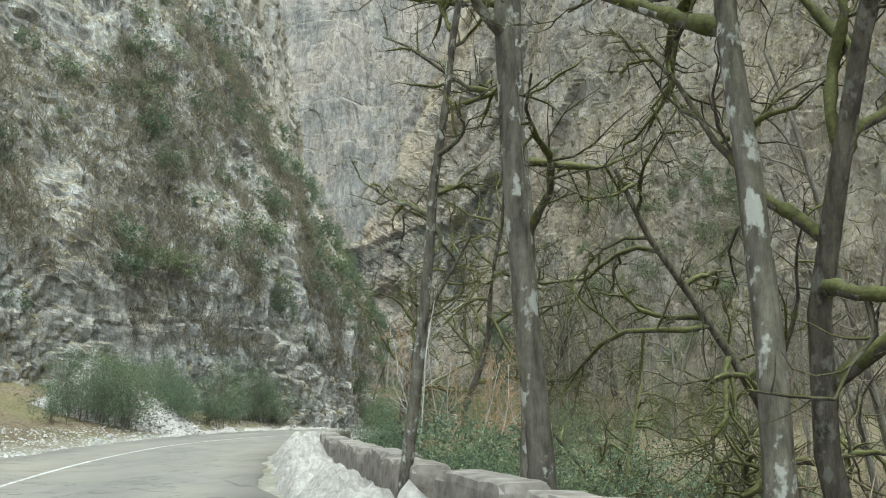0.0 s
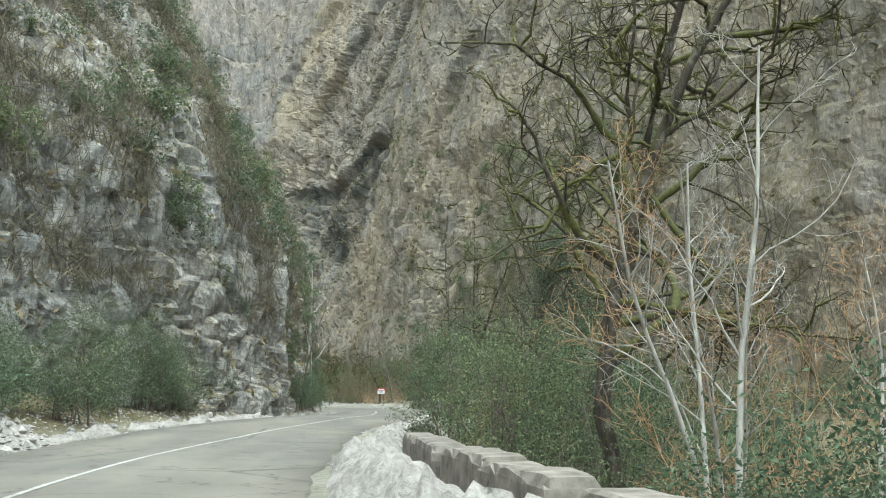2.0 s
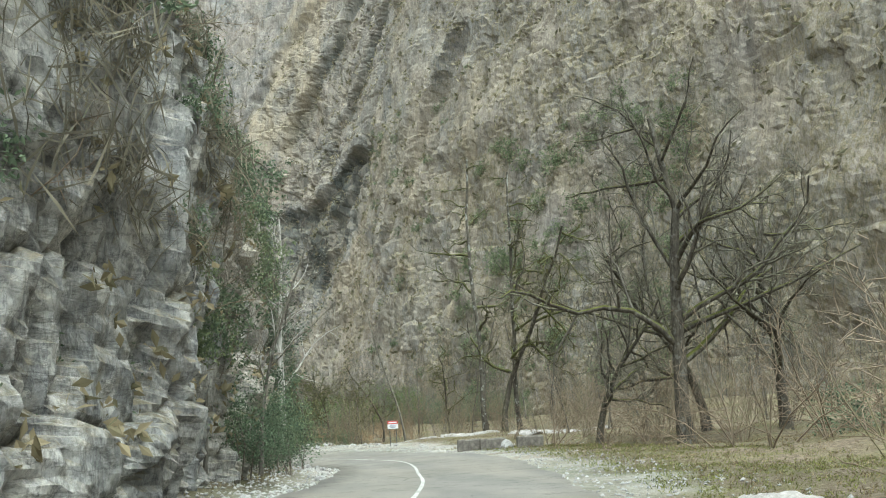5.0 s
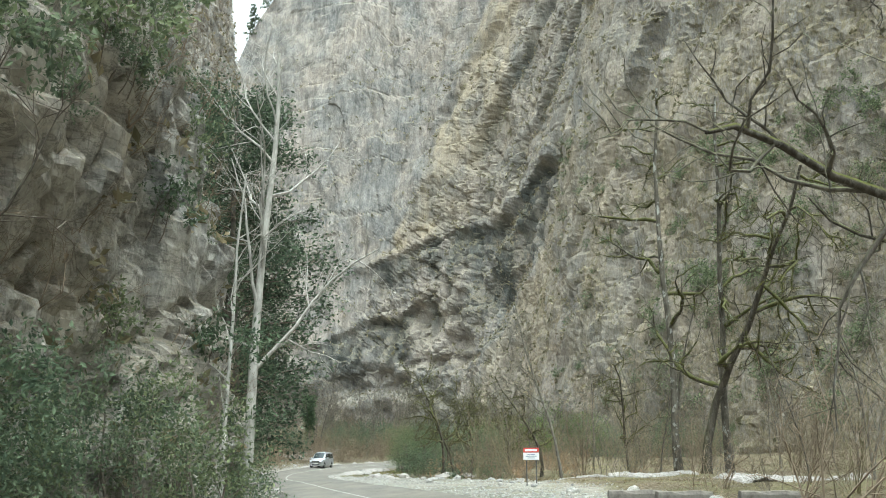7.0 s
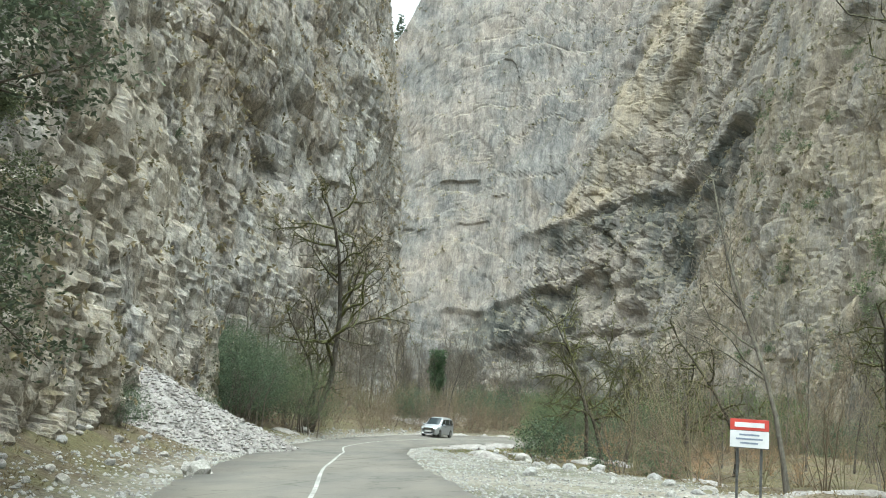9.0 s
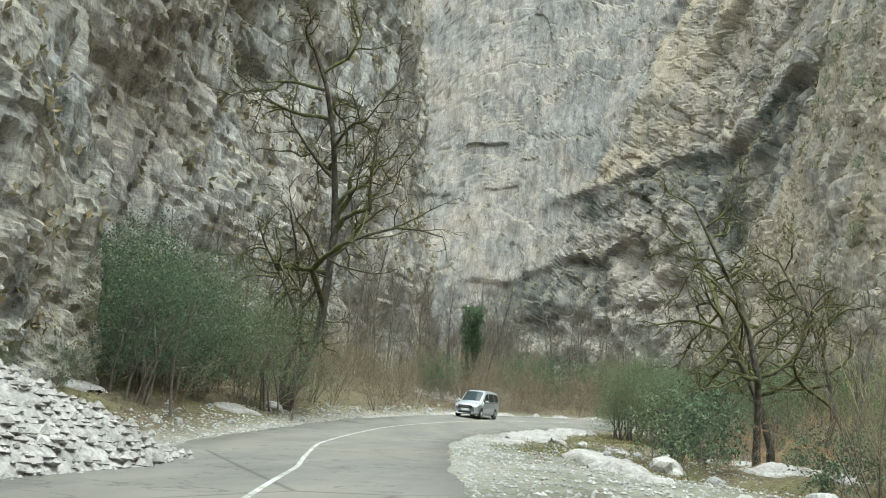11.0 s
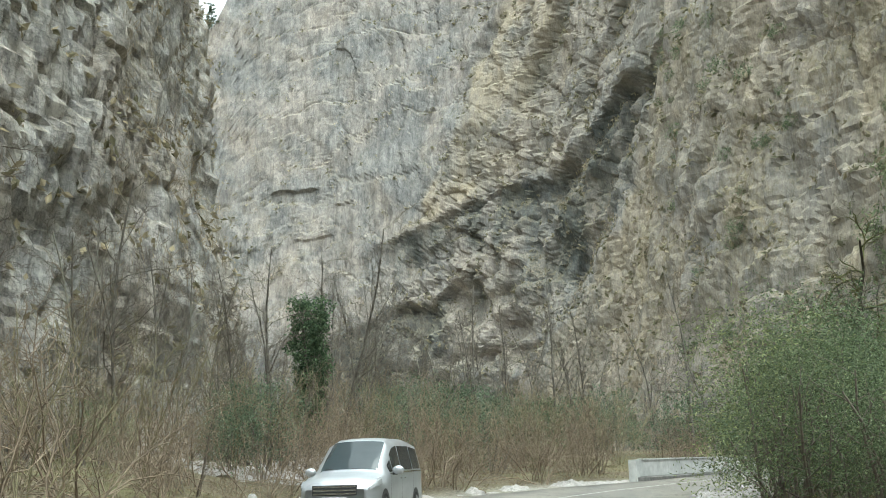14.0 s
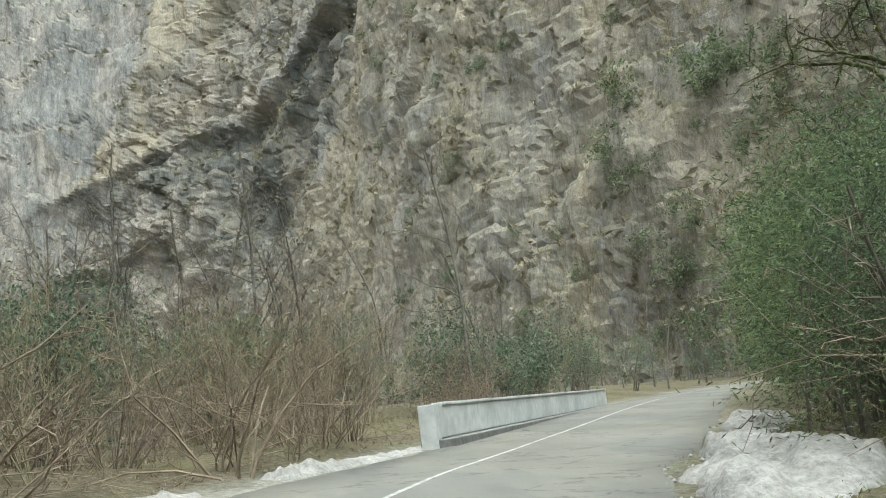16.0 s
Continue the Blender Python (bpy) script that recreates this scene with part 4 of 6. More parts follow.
L_OLD, L_SLIM = "old bare tree with thick green moss on its limbs", "slender bare tree with lichen-spotted mossy trunk"
L_FOREST, L_SPREAD = "bare grey-brown deciduous tree standing on the valley floor", "large spreading bare tree with mossy grey trunk"
L_SHRUB, L_TAN = "leafless grey-brown shrub of many thin stems", "tan dry shrub with dense fine twigs"
L_BUSH, L_TALL = "dark green evergreen bush at the foot of the rock", "tall dense dark green evergreen shrub beside the road"

# single trees along the low wall and the road
for i, (x, y, m, s, a, lab) in enumerate([
    (1.56, 8.2, M_SLIM[0], 0.62, 40, L_SLIM), (3.25, 10.4, M_SLIM[1], 0.95, 0, L_SLIM), (3.1, 6.9, M_SLIM[0], 1.15, 200, L_SLIM), (4.5, 4.0, M_SLIM[2], 1.0, 70, L_SLIM),
    (5.6, 4.6, M_OLD[1], 0.8, 150, L_OLD), (7.5, 12.5, M_OLD[2], 0.75, 20, L_OLD), (1.95, 46.7, M_OLD[0], 1.3, 300, L_OLD), (0.3, 36.9, M_OLD[1], 0.92, 210, L_OLD),
    (9.5, 20, M_OLD[0], 0.7, 90, L_OLD), (8.5, 30, M_OLD[2], 0.72, 250, L_OLD),
]):
    plant("mossy_tree", m, x, y, lab, "tree", "mossy trees by the river", s, a)
for i, (x, y, s, a) in enumerate([(0.2, 33.2, 0.85, 10), (0.6, 34.8, 0.75, 120), (1.6, 36.5, 0.8, 200), (-5.7, 101.6, 1.0, 140)]):
    plant("sapling", M_PALE[i % 2], x, y, "pale grey bare sapling with upright twigs", "tree", "pale saplings", s, a)
for x, y, s, a in [(-6.0, 86.4, 0.7, 40), (-6.4, 92.5, 0.8, 200), (-7.0, 80.5, 0.6, 100)]:
    plant("bare_tree", M_FOREST[int(a) % 5], x, y, "slim grey-brown bare tree at the foot of the rock", "tree", "trees by the rock", s, a)
plant("pale_tree", M_PALETREE, -6.0, 104.6, "smooth pale grey bare tree leaning out from the rock", "tree", "", 1.0, 70, tilt=(0, 4))
for x, y, s, a in [(0.9, 35.2, 1.05, 0), (1.8, 36.8, 0.9, 80), (2.4, 33.6, 0.95, 160), (3.4, 35.6, 1.1, 230), (4.8, 33.4, 0.9, 300)]:
    plant("dry_tree", M_TANTREE, x, y, "small pale tree with a rounded tan crown of fine twigs", "tree", "tan trees", 0.95 * s, a)
    plant("dry_shrub", M_TAN[0 if a else 1], x + 1.1, y + 0.7, L_TAN, "shrub", "tan shrubs", s, a)
for x, y, m, s, a in [(12.4, 99.5, 0, 1.25, 30), (16.5, 107, 1, 0.9, 20), (9.4, 103.5, 1, 0.62, 160), (19, 103, 0, 1.0, 260)]:
    plant("spreading_tree", M_SPREAD[m], x, y, L_SPREAD, "tree", "large bare trees", s, a)
for x, y, s, a, m in [(10.9, 144.3, 1.9, 0, M_SLIM[1]), (11.6, 139.6, 1.65, 120, M_OLD[2]), (13.6, 142.0, 1.7, 240, M_SLIM[2])]:
    plant("tall_tree", m, x, y, "tall bare forest tree with mossy crooked limbs", "tree", "tall trees", s, a)
for x, y, s, a, m in [(2.9, 166.0, 0.82, 0, 2), (9.3, 157.4, 0.8, 120, 1), (-5.6, 170.3, 0.85, 200, 0), (-3.4, 171.8, 0.75, 20, 1), (-4.9, 173.6, 0.95, 310, 2), (0.4, 168.5, 0.6, 150, 1),
                      (-27.2, 178, 0.8, 280, 0), (-6.5, 193, 0.9, 200, 2), (-4.4, 218, 0.9, 140, 1), (-29.6, 184.8, 0.9, 60, 2)]:
    plant("gnarled_tree", M_OLD[m], x, y, "gnarled bare tree with mossy crooked branches", "tree", "gnarled trees", s, a)

plant("gnarled_tree", M_OLD[1], -25.7, 175.0, "old bare tree with a dark leaning trunk and mossy limbs", "tree", "gnarled trees", 1.5, 100, tilt=(12, 0))

rs = random.Random(7)


def scatter(n, region, ok=None):
    """n seeded places in a region (x0, x1, y0, y1) of the plan that suit ok(x, y, lat)."""
    got = []
    while len(got) < n:
        pts = [(rs.uniform(*region[:2]), rs.uniform(*region[2:])) for _ in range(4 * n)]
        _, lat = road_frame(pts)
        got += [(x, y) for (x, y), s in zip(pts, lat) if ok is None or ok(x, y, s)]
    return got[:n]


def many(name, meshes, places, label, category, group, s0, s1, sink=0.15):
    for x, y in places:
        plant(name, meshes[rs.randrange(len(meshes))], x, y, label, category, group, rs.uniform(s0, s1), rs.uniform(0, 360), sink)


# trees of the valley floor
many("bare_tree", M_FOREST, scatter(60, (8, 70, 10, 125), lambda x, y, s: s > 13), L_FOREST, "tree", "valley trees", 0.6, 1.25)
many("bare_tree", M_FOREST, scatter(75, (-2, 70, 120, 250), lambda x, y, s: s > 16), L_FOREST, "tree", "valley trees", 0.5, 1.15)
many("bare_tree", M_FOREST, scatter(90, (-44, -14, 192, 262), lambda x, y, s: s < -13), L_FOREST, "tree", "valley trees", 0.5, 1.15)
many("bare_tree", M_FOREST, scatter(60, (-45, 25, 245, 330), lambda x, y, s: abs(s) > 7), L_FOREST, "tree", "valley trees", 0.55, 1.15)
many("bare_shrub", M_SHRUB, scatter(78, (-42, -14, 184, 250), lambda x, y, s: s < -4.0 and s > -24), L_SHRUB, "shrub", "bare shrubs", 0.7, 1.5)
many("bare_shrub", M_SHRUB, scatter(42, (-8, 26, 118, 215), lambda x, y, s: 13 < s < 34), L_SHRUB, "shrub", "bare shrubs", 0.6, 1.3)
many("bare_shrub", M_SHRUB, scatter(60, (2, 45, -2, 115), lambda x, y, s: 7 < s < 34), L_SHRUB, "shrub", "bare shrubs", 0.6, 1.6)
many("bare_shrub", M_SHRUB, scatter(24, (-40, -12, 160, 190), lambda x, y, s: -16 < s < -5), L_SHRUB, "shrub", "bare shrubs", 0.6, 1.2)
many("dry_shrub", M_TAN, scatter(26, (-12, 20, 150, 240), lambda x, y, s: 12 < s < 30), L_TAN, "shrub", "tan shrubs", 0.4, 0.8)

# thickets of thin upright stems
L_THICKET = "thicket of thin upright olive-brown stems"
many("thicket_shrub", M_THICKET, scatter(110, (-44, -12, 172, 262), lambda x, y, s: -26 < s < -5.5), L_THICKET, "shrub", "thickets", 0.6, 1.25)
many("thicket_shrub", M_THICKET, scatter(90, (-6, 45, 96, 215), lambda x, y, s: 14 < s < 40), L_THICKET, "shrub", "thickets", 0.7, 1.4)
many("thicket_shrub", M_THICKET, scatter(40, (-30, 30, 225, 275), lambda x, y, s: 7 < abs(s) < 24), L_THICKET, "shrub", "thickets", 0.7, 1.3)
many("thicket_shrub", M_THICKET, scatter(40, (3, 30, 4, 95), lambda x, y, s: 9 < s < 26), L_THICKET, "shrub", "thickets", 0.6, 1.2)

# evergreens at the foot of the near rock
many("evergreen_bush", M_BUSH, scatter(40, (-22, -6, 36, 84), lambda x, y, s: -7.5 < s < -4.3), L_BUSH, "bush", "evergreen bushes", 0.55, 1.25)
many("evergreen_shrub", M_TALLBUSH, scatter(12, (-22, -8, 38, 70), lambda x, y, s: -7.4 < s < -5.0), L_TALL, "shrub", "tall evergreens", 0.5, 0.85)
many("evergreen_bush", M_BUSH, scatter(16, (-14, -4, 84, 112), lambda x, y, s: -6.5 < s < -4.3), L_BUSH, "bush", "evergreen bushes", 0.5, 1.0)
many("evergreen_bush", M_FARBUSH, scatter(18, (-34, -20, 160, 178), lambda x, y, s: -12 < s < -6.5), L_BUSH, "bush", "evergreen bushes", 0.9, 1.7)
many("evergreen_shrub", M_TALLBUSH, [(-25.6, 168.0), (-24.7, 171.6), (-26.6, 173.0), (-25.9, 165.4), (-27, 170), (-30, 171), (-28.5, 166), (-32, 168), (-24.2, 160.5), (-26, 163)], L_TALL, "shrub", "tall evergreens", 0.8, 1.2)
# evergreens past the end of the low wall
many("evergreen_shrub", M_TALLBUSH, [(-0.7, 42.2), (0.0, 44.4), (1.0, 41.8), (1.6, 44.6), (3.4, 46.0), (2.8, 49.6), (5.2, 44), (5.4, 51.5), (7.2, 48), (4.6, 55.5), (7.2, 58), (3.6, 41.5), (9.5, 44), (-0.8, 48.8)], L_TALL, "shrub", "tall evergreens", 0.62, 0.95)
many("evergreen_bush", M_FARBUSH, scatter(26, (1, 16, 8, 44), lambda x, y, s: 7.5 < s < 17), L_BUSH, "bush", "evergreen bushes", 0.6, 1.0)
many("evergreen_bush", M_BUSH, scatter(26, (-2, 12, 14, 42), lambda x, y, s: 6.4 < s < 10.5), L_BUSH, "bush", "evergreen bushes", 0.5, 0.9)
many("evergreen_bush", M_FARBUSH, scatter(30, (4, 34, 24, 100), lambda x, y, s: 12 < s < 30), L_BUSH, "bush", "evergreen bushes", 0.6, 1.2)
many("evergreen_bush", M_BUSH, scatter(12, (-28, -18, 112, 160), lambda x, y, s: -9 < s < -6.5), L_BUSH, "bush", "evergreen bushes", 0.4, 0.8)
many("bare_shrub", M_SHRUB, scatter(45, (-34, 0, 205, 250), lambda x, y, s: -16 < s < -4.4), L_SHRUB, "shrub", "bare shrubs", 0.7, 1.3)
many("evergreen_shrub", M_TALLFAR, scatter(9, (-4, 30, 228, 268), lambda x, y, s: 8 < s < 13), L_TALL, "shrub", "tall evergreens", 0.9, 1.4)
many("bare_shrub", M_SHRUB, scatter(24, (-8, 20, 212, 250), lambda x, y, s: 6.2 < s < 12), L_SHRUB, "shrub", "bare shrubs", 0.9, 1.6)
many("evergreen_shrub", M_TALLFAR, scatter(10, (-40, -16, 205, 240), lambda x, y, s: -24 < s < -9), L_TALL, "shrub", "tall evergreens", 0.5, 0.9)
many("evergreen_bush", M_BUSH, scatter(8, (-8, -4, 82, 100), lambda x, y, s: -6.0 < s < -4.4), L_BUSH, "bush", "evergreen bushes", 0.8, 1.3)
many("thicket_shrub", M_THICKET, scatter(22, (-32, -8, 204, 232), lambda x, y, s: -12 < s < -5.5), L_THICKET, "shrub", "thickets", 0.6, 1.1)
many("bare_shrub", M_SHRUB, [(9.5, 96), (12, 101), (10.5, 106), (14, 104), (13, 95), (9, 112), (12.5, 110)], L_SHRUB, "shrub", "bare shrubs", 0.8, 1.2)
many("bare_shrub", M_SHRUB, scatter(20, (-34, -14, 196, 232), lambda x, y, s: -9 < s < -4.2), L_SHRUB, "shrub", "bare shrubs", 0.5, 1.0)
for x, y, s in [(2.8, 28.6, 1.1), (3.6, 31.2, 1.3), (4.9, 29.6, 1.2), (4.6, 33.6, 1.35), (3.4, 36.4, 1.2), (6.0, 36.2, 1.4), (6.8, 40.2, 1.4), (7.4, 32.5, 1.3)]:
    plant("evergreen_bush", M_BUSH[int(10 * x) % 4], x, y, "broad dark green laurel bush below the low wall", "bush", "evergreen bushes", s, 37 * x)
many("evergreen_shrub", M_TALLFAR, [(8.4, 28), (9.8, 31), (7.8, 33.5), (10.5, 27), (12, 33)], L_TALL, "shrub", "tall evergreens", 0.75, 1.0)
for x, y, s, a in [(6.9, 28.2, 0.62, 45), (8.4, 29.6, 0.7, 130)]:
    plant("mossy_tree", M_OLD[2], x, y, L_OLD, "tree", "mossy trees by the river", s, a, tilt=(0, -14))
plant("conifer", M_CONIFER[0], 4.4, 57.6, "dark green conifer beside the road", "tree", "conifers", 0.75, 50)
for x, y, s, a in [(3.0, 53.0, 0.8, 20), (4.4, 56.0, 0.9, 140), (2.4, 57.4, 0.7, 250), (5.6, 53.4, 0.9, 310)]:
    plant("dry_shrub", M_TAN[int(a) % 2], x, y, L_TAN, "shrub", "tan shrubs", s, a)
plant("young_conifer", M_YOUNG, -0.9, 52.9, "young dark green conifer on the verge", "tree", "conifers", 1.0, 30)
# evergreens on the bend before the bridge
many("evergreen_shrub", M_TALLBUSH, [(-10.6, 202.5), (-9.2, 205.5), (-12.2, 199.2), (-8.2, 200.5), (-6.0, 204), (-5.2, 209), (-7.5, 208.5), (-2.5, 207), (-9.5, 196), (-7.4, 212.5), (-5.6, 217), (-3.0, 211)], L_TALL, "shrub", "tall evergreens", 0.9, 1.3)
many("yew", M_YEW, [(-9.5, 213.0), (-8.0, 216.0), (-6.0, 219.2), (-3.6, 222.8), (-0.8, 226.8), (2.2, 231.8), (-6.2, 215.0), (-3.6, 219.0), (-12.6, 200.4), (-11.0, 197.2)], "feathery mid-green yew at the bend", "tree", "yews", 0.7, 1.0)
many("bay_tree", M_BAY, [(-4.6, 219.5), (-1.6, 222.5), (0.6, 228), (1.5, 217), (4.5, 231), (6.5, 237), (9.5, 241), (4, 224), (13, 248), (11, 236)], "light green broadleaf evergreen tree near the bridge", "tree", "bay trees", 1.3, 2.1)
many("evergreen_bush", M_FARBUSH, scatter(26, (-30, 22, 232, 262), lambda x, y, s: 7 < abs(s) < 24), L_BUSH, "bush", "evergreen bushes", 1.0, 1.9)
many("evergreen_bush", M_FARBUSH, scatter(12, (-10, 14, 160, 188), lambda x, y, s: 10 < s < 20), L_BUSH, "bush", "evergreen bushes", 0.6, 1.1)
many("evergreen_shrub", M_TALLFAR, scatter(16, (-30, 12, 236, 275), lambda x, y, s: -26 < s < -7), L_TALL, "shrub", "tall evergreens", 0.6, 1.1)
many("evergreen_shrub", M_TALLFAR, scatter(16, (-8, 40, 230, 285), lambda x, y, s: 9 < s < 26), L_TALL, "shrub", "tall evergreens", 0.8, 1.6)
many("bare_tree", M_FOREST, scatter(22, (-6, 24, 205, 262), lambda x, y, s: 7 < s < 22), L_FOREST, "tree", "valley trees", 0.6, 1.1)
many("evergreen_shrub", M_TALLFAR, scatter(12, (0, 60, 254, 300), lambda x, y, s: 5.5 < abs(s) < 10), L_TALL, "shrub", "tall evergreens", 0.7, 1.3)
# conifers along the far rim
for i in range(14):
    t = (i + rs.random()) / 14
    k = int(np.argmin(np.abs(FAR_P[:, -1, 0] - (-152 + 62 * t))))
    p = FAR_P[k, -2]
    plant("conifer", M_RIM[i % 2], float(p[0]), float(p[1]), "dark green conifer on the rim of the gorge", "tree", "conifers", rs.uniform(0.7, 1.5), rs.uniform(0, 360), z=float(p[2]) - 0.5)
# dark conifers on the corner of the near rock
for x, y, h, s, a in [(-7.6, 109.4, 0.3, 1.15, 150), (-9.4, 113.6, 0.5, 1.25, 0), (-11.5, 120.6, 0.5, 1.05, 60), (-12.7, 123.8, 0.8, 0.55, 330), (-10.4, 107, 7, 0.6, 200), (-12, 98, 14, 0.55, 300), (-13.5, 84, 18, 0.6, 40), (-11.5, 90, 14, 0.5, 250)]:
    plant("conifer", M_CONIFER[int(a / 60) % 2], x, y, "dark green conifer rooted on the rock", "tree", "conifers", s, a, z=h)


def ledges(P, N, n, h0, h1, seed, s0=0, s1=None):
    """Seeded places on a rock wall that lean back enough to carry soil."""
    r = random.Random(seed)
    got = []
    nu, nv = P.shape[:2]
    s1 = s1 or nu - 3
    while len(got) < n:
        i, j = r.randrange(s0 + 2, s1), r.randrange(2, nv - 3)
        p, q = P[i, j], P[i, j + 1]
        if h0 < p[2] < h1:
            run = -((q - p)[:2] @ N[i, j])
            if run > 0.35 * abs(q[2] - p[2]) or r.random() < 0.05:
                got.append((p, N[i, j]))
    return got


def on_ledges(name, meshes, places, label, category, group, s0, s1, sink=0.25):
    for p, n in places:
        tilt = rs.uniform(4, 22)
        q = Vector((p[0] - n[0] * 0.15, p[1] - n[1] * 0.15, p[2]))
        s = rs.uniform(s0, s1)
        at = Matrix.Translation(q - Vector((0, 0, sink * s))) @ Matrix.Rotation(radians(tilt), 4, Vector((-n[1], n[0], 0))) @ Matrix.Rotation(rs.uniform(0, 6.28), 4, "Z") @ Matrix.Diagonal((s, s, s, 1))
        root = thing(name, label, category, group, at)
        for me in meshes[rs.randrange(len(meshes))]:
            part(me.name.split(".")[0], me, None, root)


on_ledges("ledge_shrub", M_LEDGE, ledges(NEAR_P, NEAR_N, 200, 5, 34, 3, 200, 700), "bare brown shrub growing on a rock ledge", "shrub", "ledge shrubs", 0.35, 0.95)
on_ledges("ledge_shrub", M_LEDGE, ledges(NEAR_P, NEAR_N, 90, 1.5, 16, 19, 445, 595), "bare brown shrub growing on a rock ledge", "shrub", "ledge shrubs", 0.3, 0.8)
on_ledges("ledge_bush", M_LEDGEBUSH, ledges(NEAR_P, NEAR_N, 30, 3, 40, 4, 120), "small dark evergreen bush growing on a rock ledge", "bush", "ledge bushes", 0.25, 0.75)
on_ledges("ledge_bush", M_LEDGEBUSH, ledges(NEAR_P, NEAR_N, 150, 5, 34, 14, 255, 540), "small dark evergreen bush growing on a rock ledge", "bush", "ledge bushes", 0.35, 1.0)
on_ledges("ledge_bush", M_LEDGEBUSH, ledges(NEAR_P, NEAR_N, 110, 1.5, 18, 15, 445, 600), "small dark evergreen bush growing on a rock ledge", "bush", "ledge bushes", 0.25, 0.8)


def far_growth(name, meshes, places, label, s0, s1):
    """Plants on far ledges, past counting: one mesh."""
    V, F, M, base = [], [], [], 0
    mats = []
    for p, n in places:
        s = rs.uniform(s0, s1)
        a = rs.uniform(0, 6.28)
        turn = np.array([[math.cos(a), -math.sin(a), 0], [math.sin(a), math.cos(a), 0], [0, 0, 1]]) * s
        for me in meshes[rs.randrange(len(meshes))]:
            co = np.empty(3 * len(me.vertices), np.float32)
            me.vertices.foreach_get("co", co)
            f = np.empty(len(me.loops), np.int32)
            me.loops.foreach_get("vertex_index", f)
            if me.materials[0] not in mats:
                mats.append(me.materials[0])
            V.append(co.reshape(-1, 3) @ turn.T + np.array([p[0] - n[0] * 0.15, p[1] - n[1] * 0.15, p[2] - 0.25 * s]))
            F.append(f.reshape(-1, 4) + base)
            M.append(np.full(len(f) // 4, mats.index(me.materials[0])))
            base += len(co) // 3
    me = fast_mesh(name, np.concatenate(V), np.concatenate(F), mats, False, np.concatenate(M))
    tagged(new(name, me), label, "scrub", kind="stuff")


far_growth("wooded_slope", M_LEDGEBUSH, ledges(FAR_P, FAR_N, 110, 2, 75, 16, 384, 470), "dark evergreen bushes on the wooded side of the gorge", 1.2, 3.2)
far_growth("wall_bushes", M_LEDGEBUSH, ledges(FAR_P, FAR_N, 45, 4, 110, 17, 290, 384), "dark evergreen bushes on ledges of the far wall", 0.8, 2.0)
far_growth("wall_shrubs", M_LEDGE, ledges(FAR_P, FAR_N, 120, 2, 80, 18, 300, 470), "bare brown shrubs on ledges of the far wall", 1.2, 2.6)
far_growth("gorge_shrubs", M_LEDGE, ledges(LEFT_P, LEFT_N, 90, 4, 100, 5), "bare brown shrubs on ledges of the gorge wall", 0.5, 1.4)


def tufts(name, P, N, n, h0, h1, seed, size, mat, label):
    """Grass and low scrub on the ledges of a far wall: past counting, one mesh."""
    rng = np.random.default_rng(seed)
    c = np.array([p for p, _ in ledges(P, N, n, h0, h1, seed)])
    V, F = leaf_cards(rng, c, 7, size * 0.9, size)
    tagged(new(name, fast_mesh(name, V, F, [mat], False)), label, "scrub", kind="stuff")


def brush(name, P, N, n, h0, h1, seed, size, wide, mat, label, patch, per=6, s0=0, s1=None):
    """Brown twigs of low scrub in patches on a rock wall: past counting, one mesh."""
    rng = np.random.default_rng(seed)
    c = np.array([p for p, _ in ledges(P, N, n, h0, h1, seed, s0, s1)])
    c = c[fbm(c / patch, 3, seed) > -0.12]
    V, F = leaf_cards(rng, c + (0, 0, 0.5 * size), per, size * 0.55, size, -0.8, wide)
    tagged(new(name, fast_mesh(name, V, F, [mat], False)), label, "scrub", kind="stuff")


SCRUB = leaf_material("ledge_scrub", (0.11, 0.105, 0.065), (0.25, 0.215, 0.145))
tufts("wall_scrub", FAR_P, FAR_N, 5200, 2, 210, 8, 0.75, SCRUB, "dry grass and olive scrub on the far wall's ledges")
tufts("ledge_scrub", LEFT_P, LEFT_N, 2200, 2, 150, 9, 0.4, SCRUB, "dry grass and olive scrub on the gorge wall's ledges")
tufts("rock_grass", NEAR_P, NEAR_N, 4500, 1, 50, 10, 0.16, SCRUB, "dry grass tufts on the near rock's ledges")


BRUSH = leaf_material("bare_brush", (0.12, 0.103, 0.08), (0.26, 0.22, 0.168))
brush("rock_brush", NEAR_P, NEAR_N, 15000, 5, 32, 21, 0.5, 0.04, BRUSH, "grey-brown bare brush on the near rock", 5.0, s0=230, s1=470)
brush("gorge_brush", LEFT_P, LEFT_N, 7000, 3, 150, 22, 0.8, 0.03, BRUSH, "grey-brown bare brush on the gorge wall", 12.0)
brush("wall_brush", FAR_P, FAR_N, 18000, 3, 220, 23, 1.2, 0.035, BRUSH, "grey-brown bare brush on the far wall", 22.0)


def ground_tufts(name, n, region, ok, size, mat, label, seed):
    """Dry grass and fallen leaves past counting: one mesh of small blades."""
    rng = np.random.default_rng(seed)
    pts = np.array(scatter(n, region, ok))
    c = np.column_stack([pts, ground_z(pts) + size * 0.45])
    V, F = leaf_cards(rng, c, 6, size * 0.9, size, -0.6, 0.16)
    tagged(new(name, fast_mesh(name, V, F, [mat], False)), label, "grass", kind="stuff")


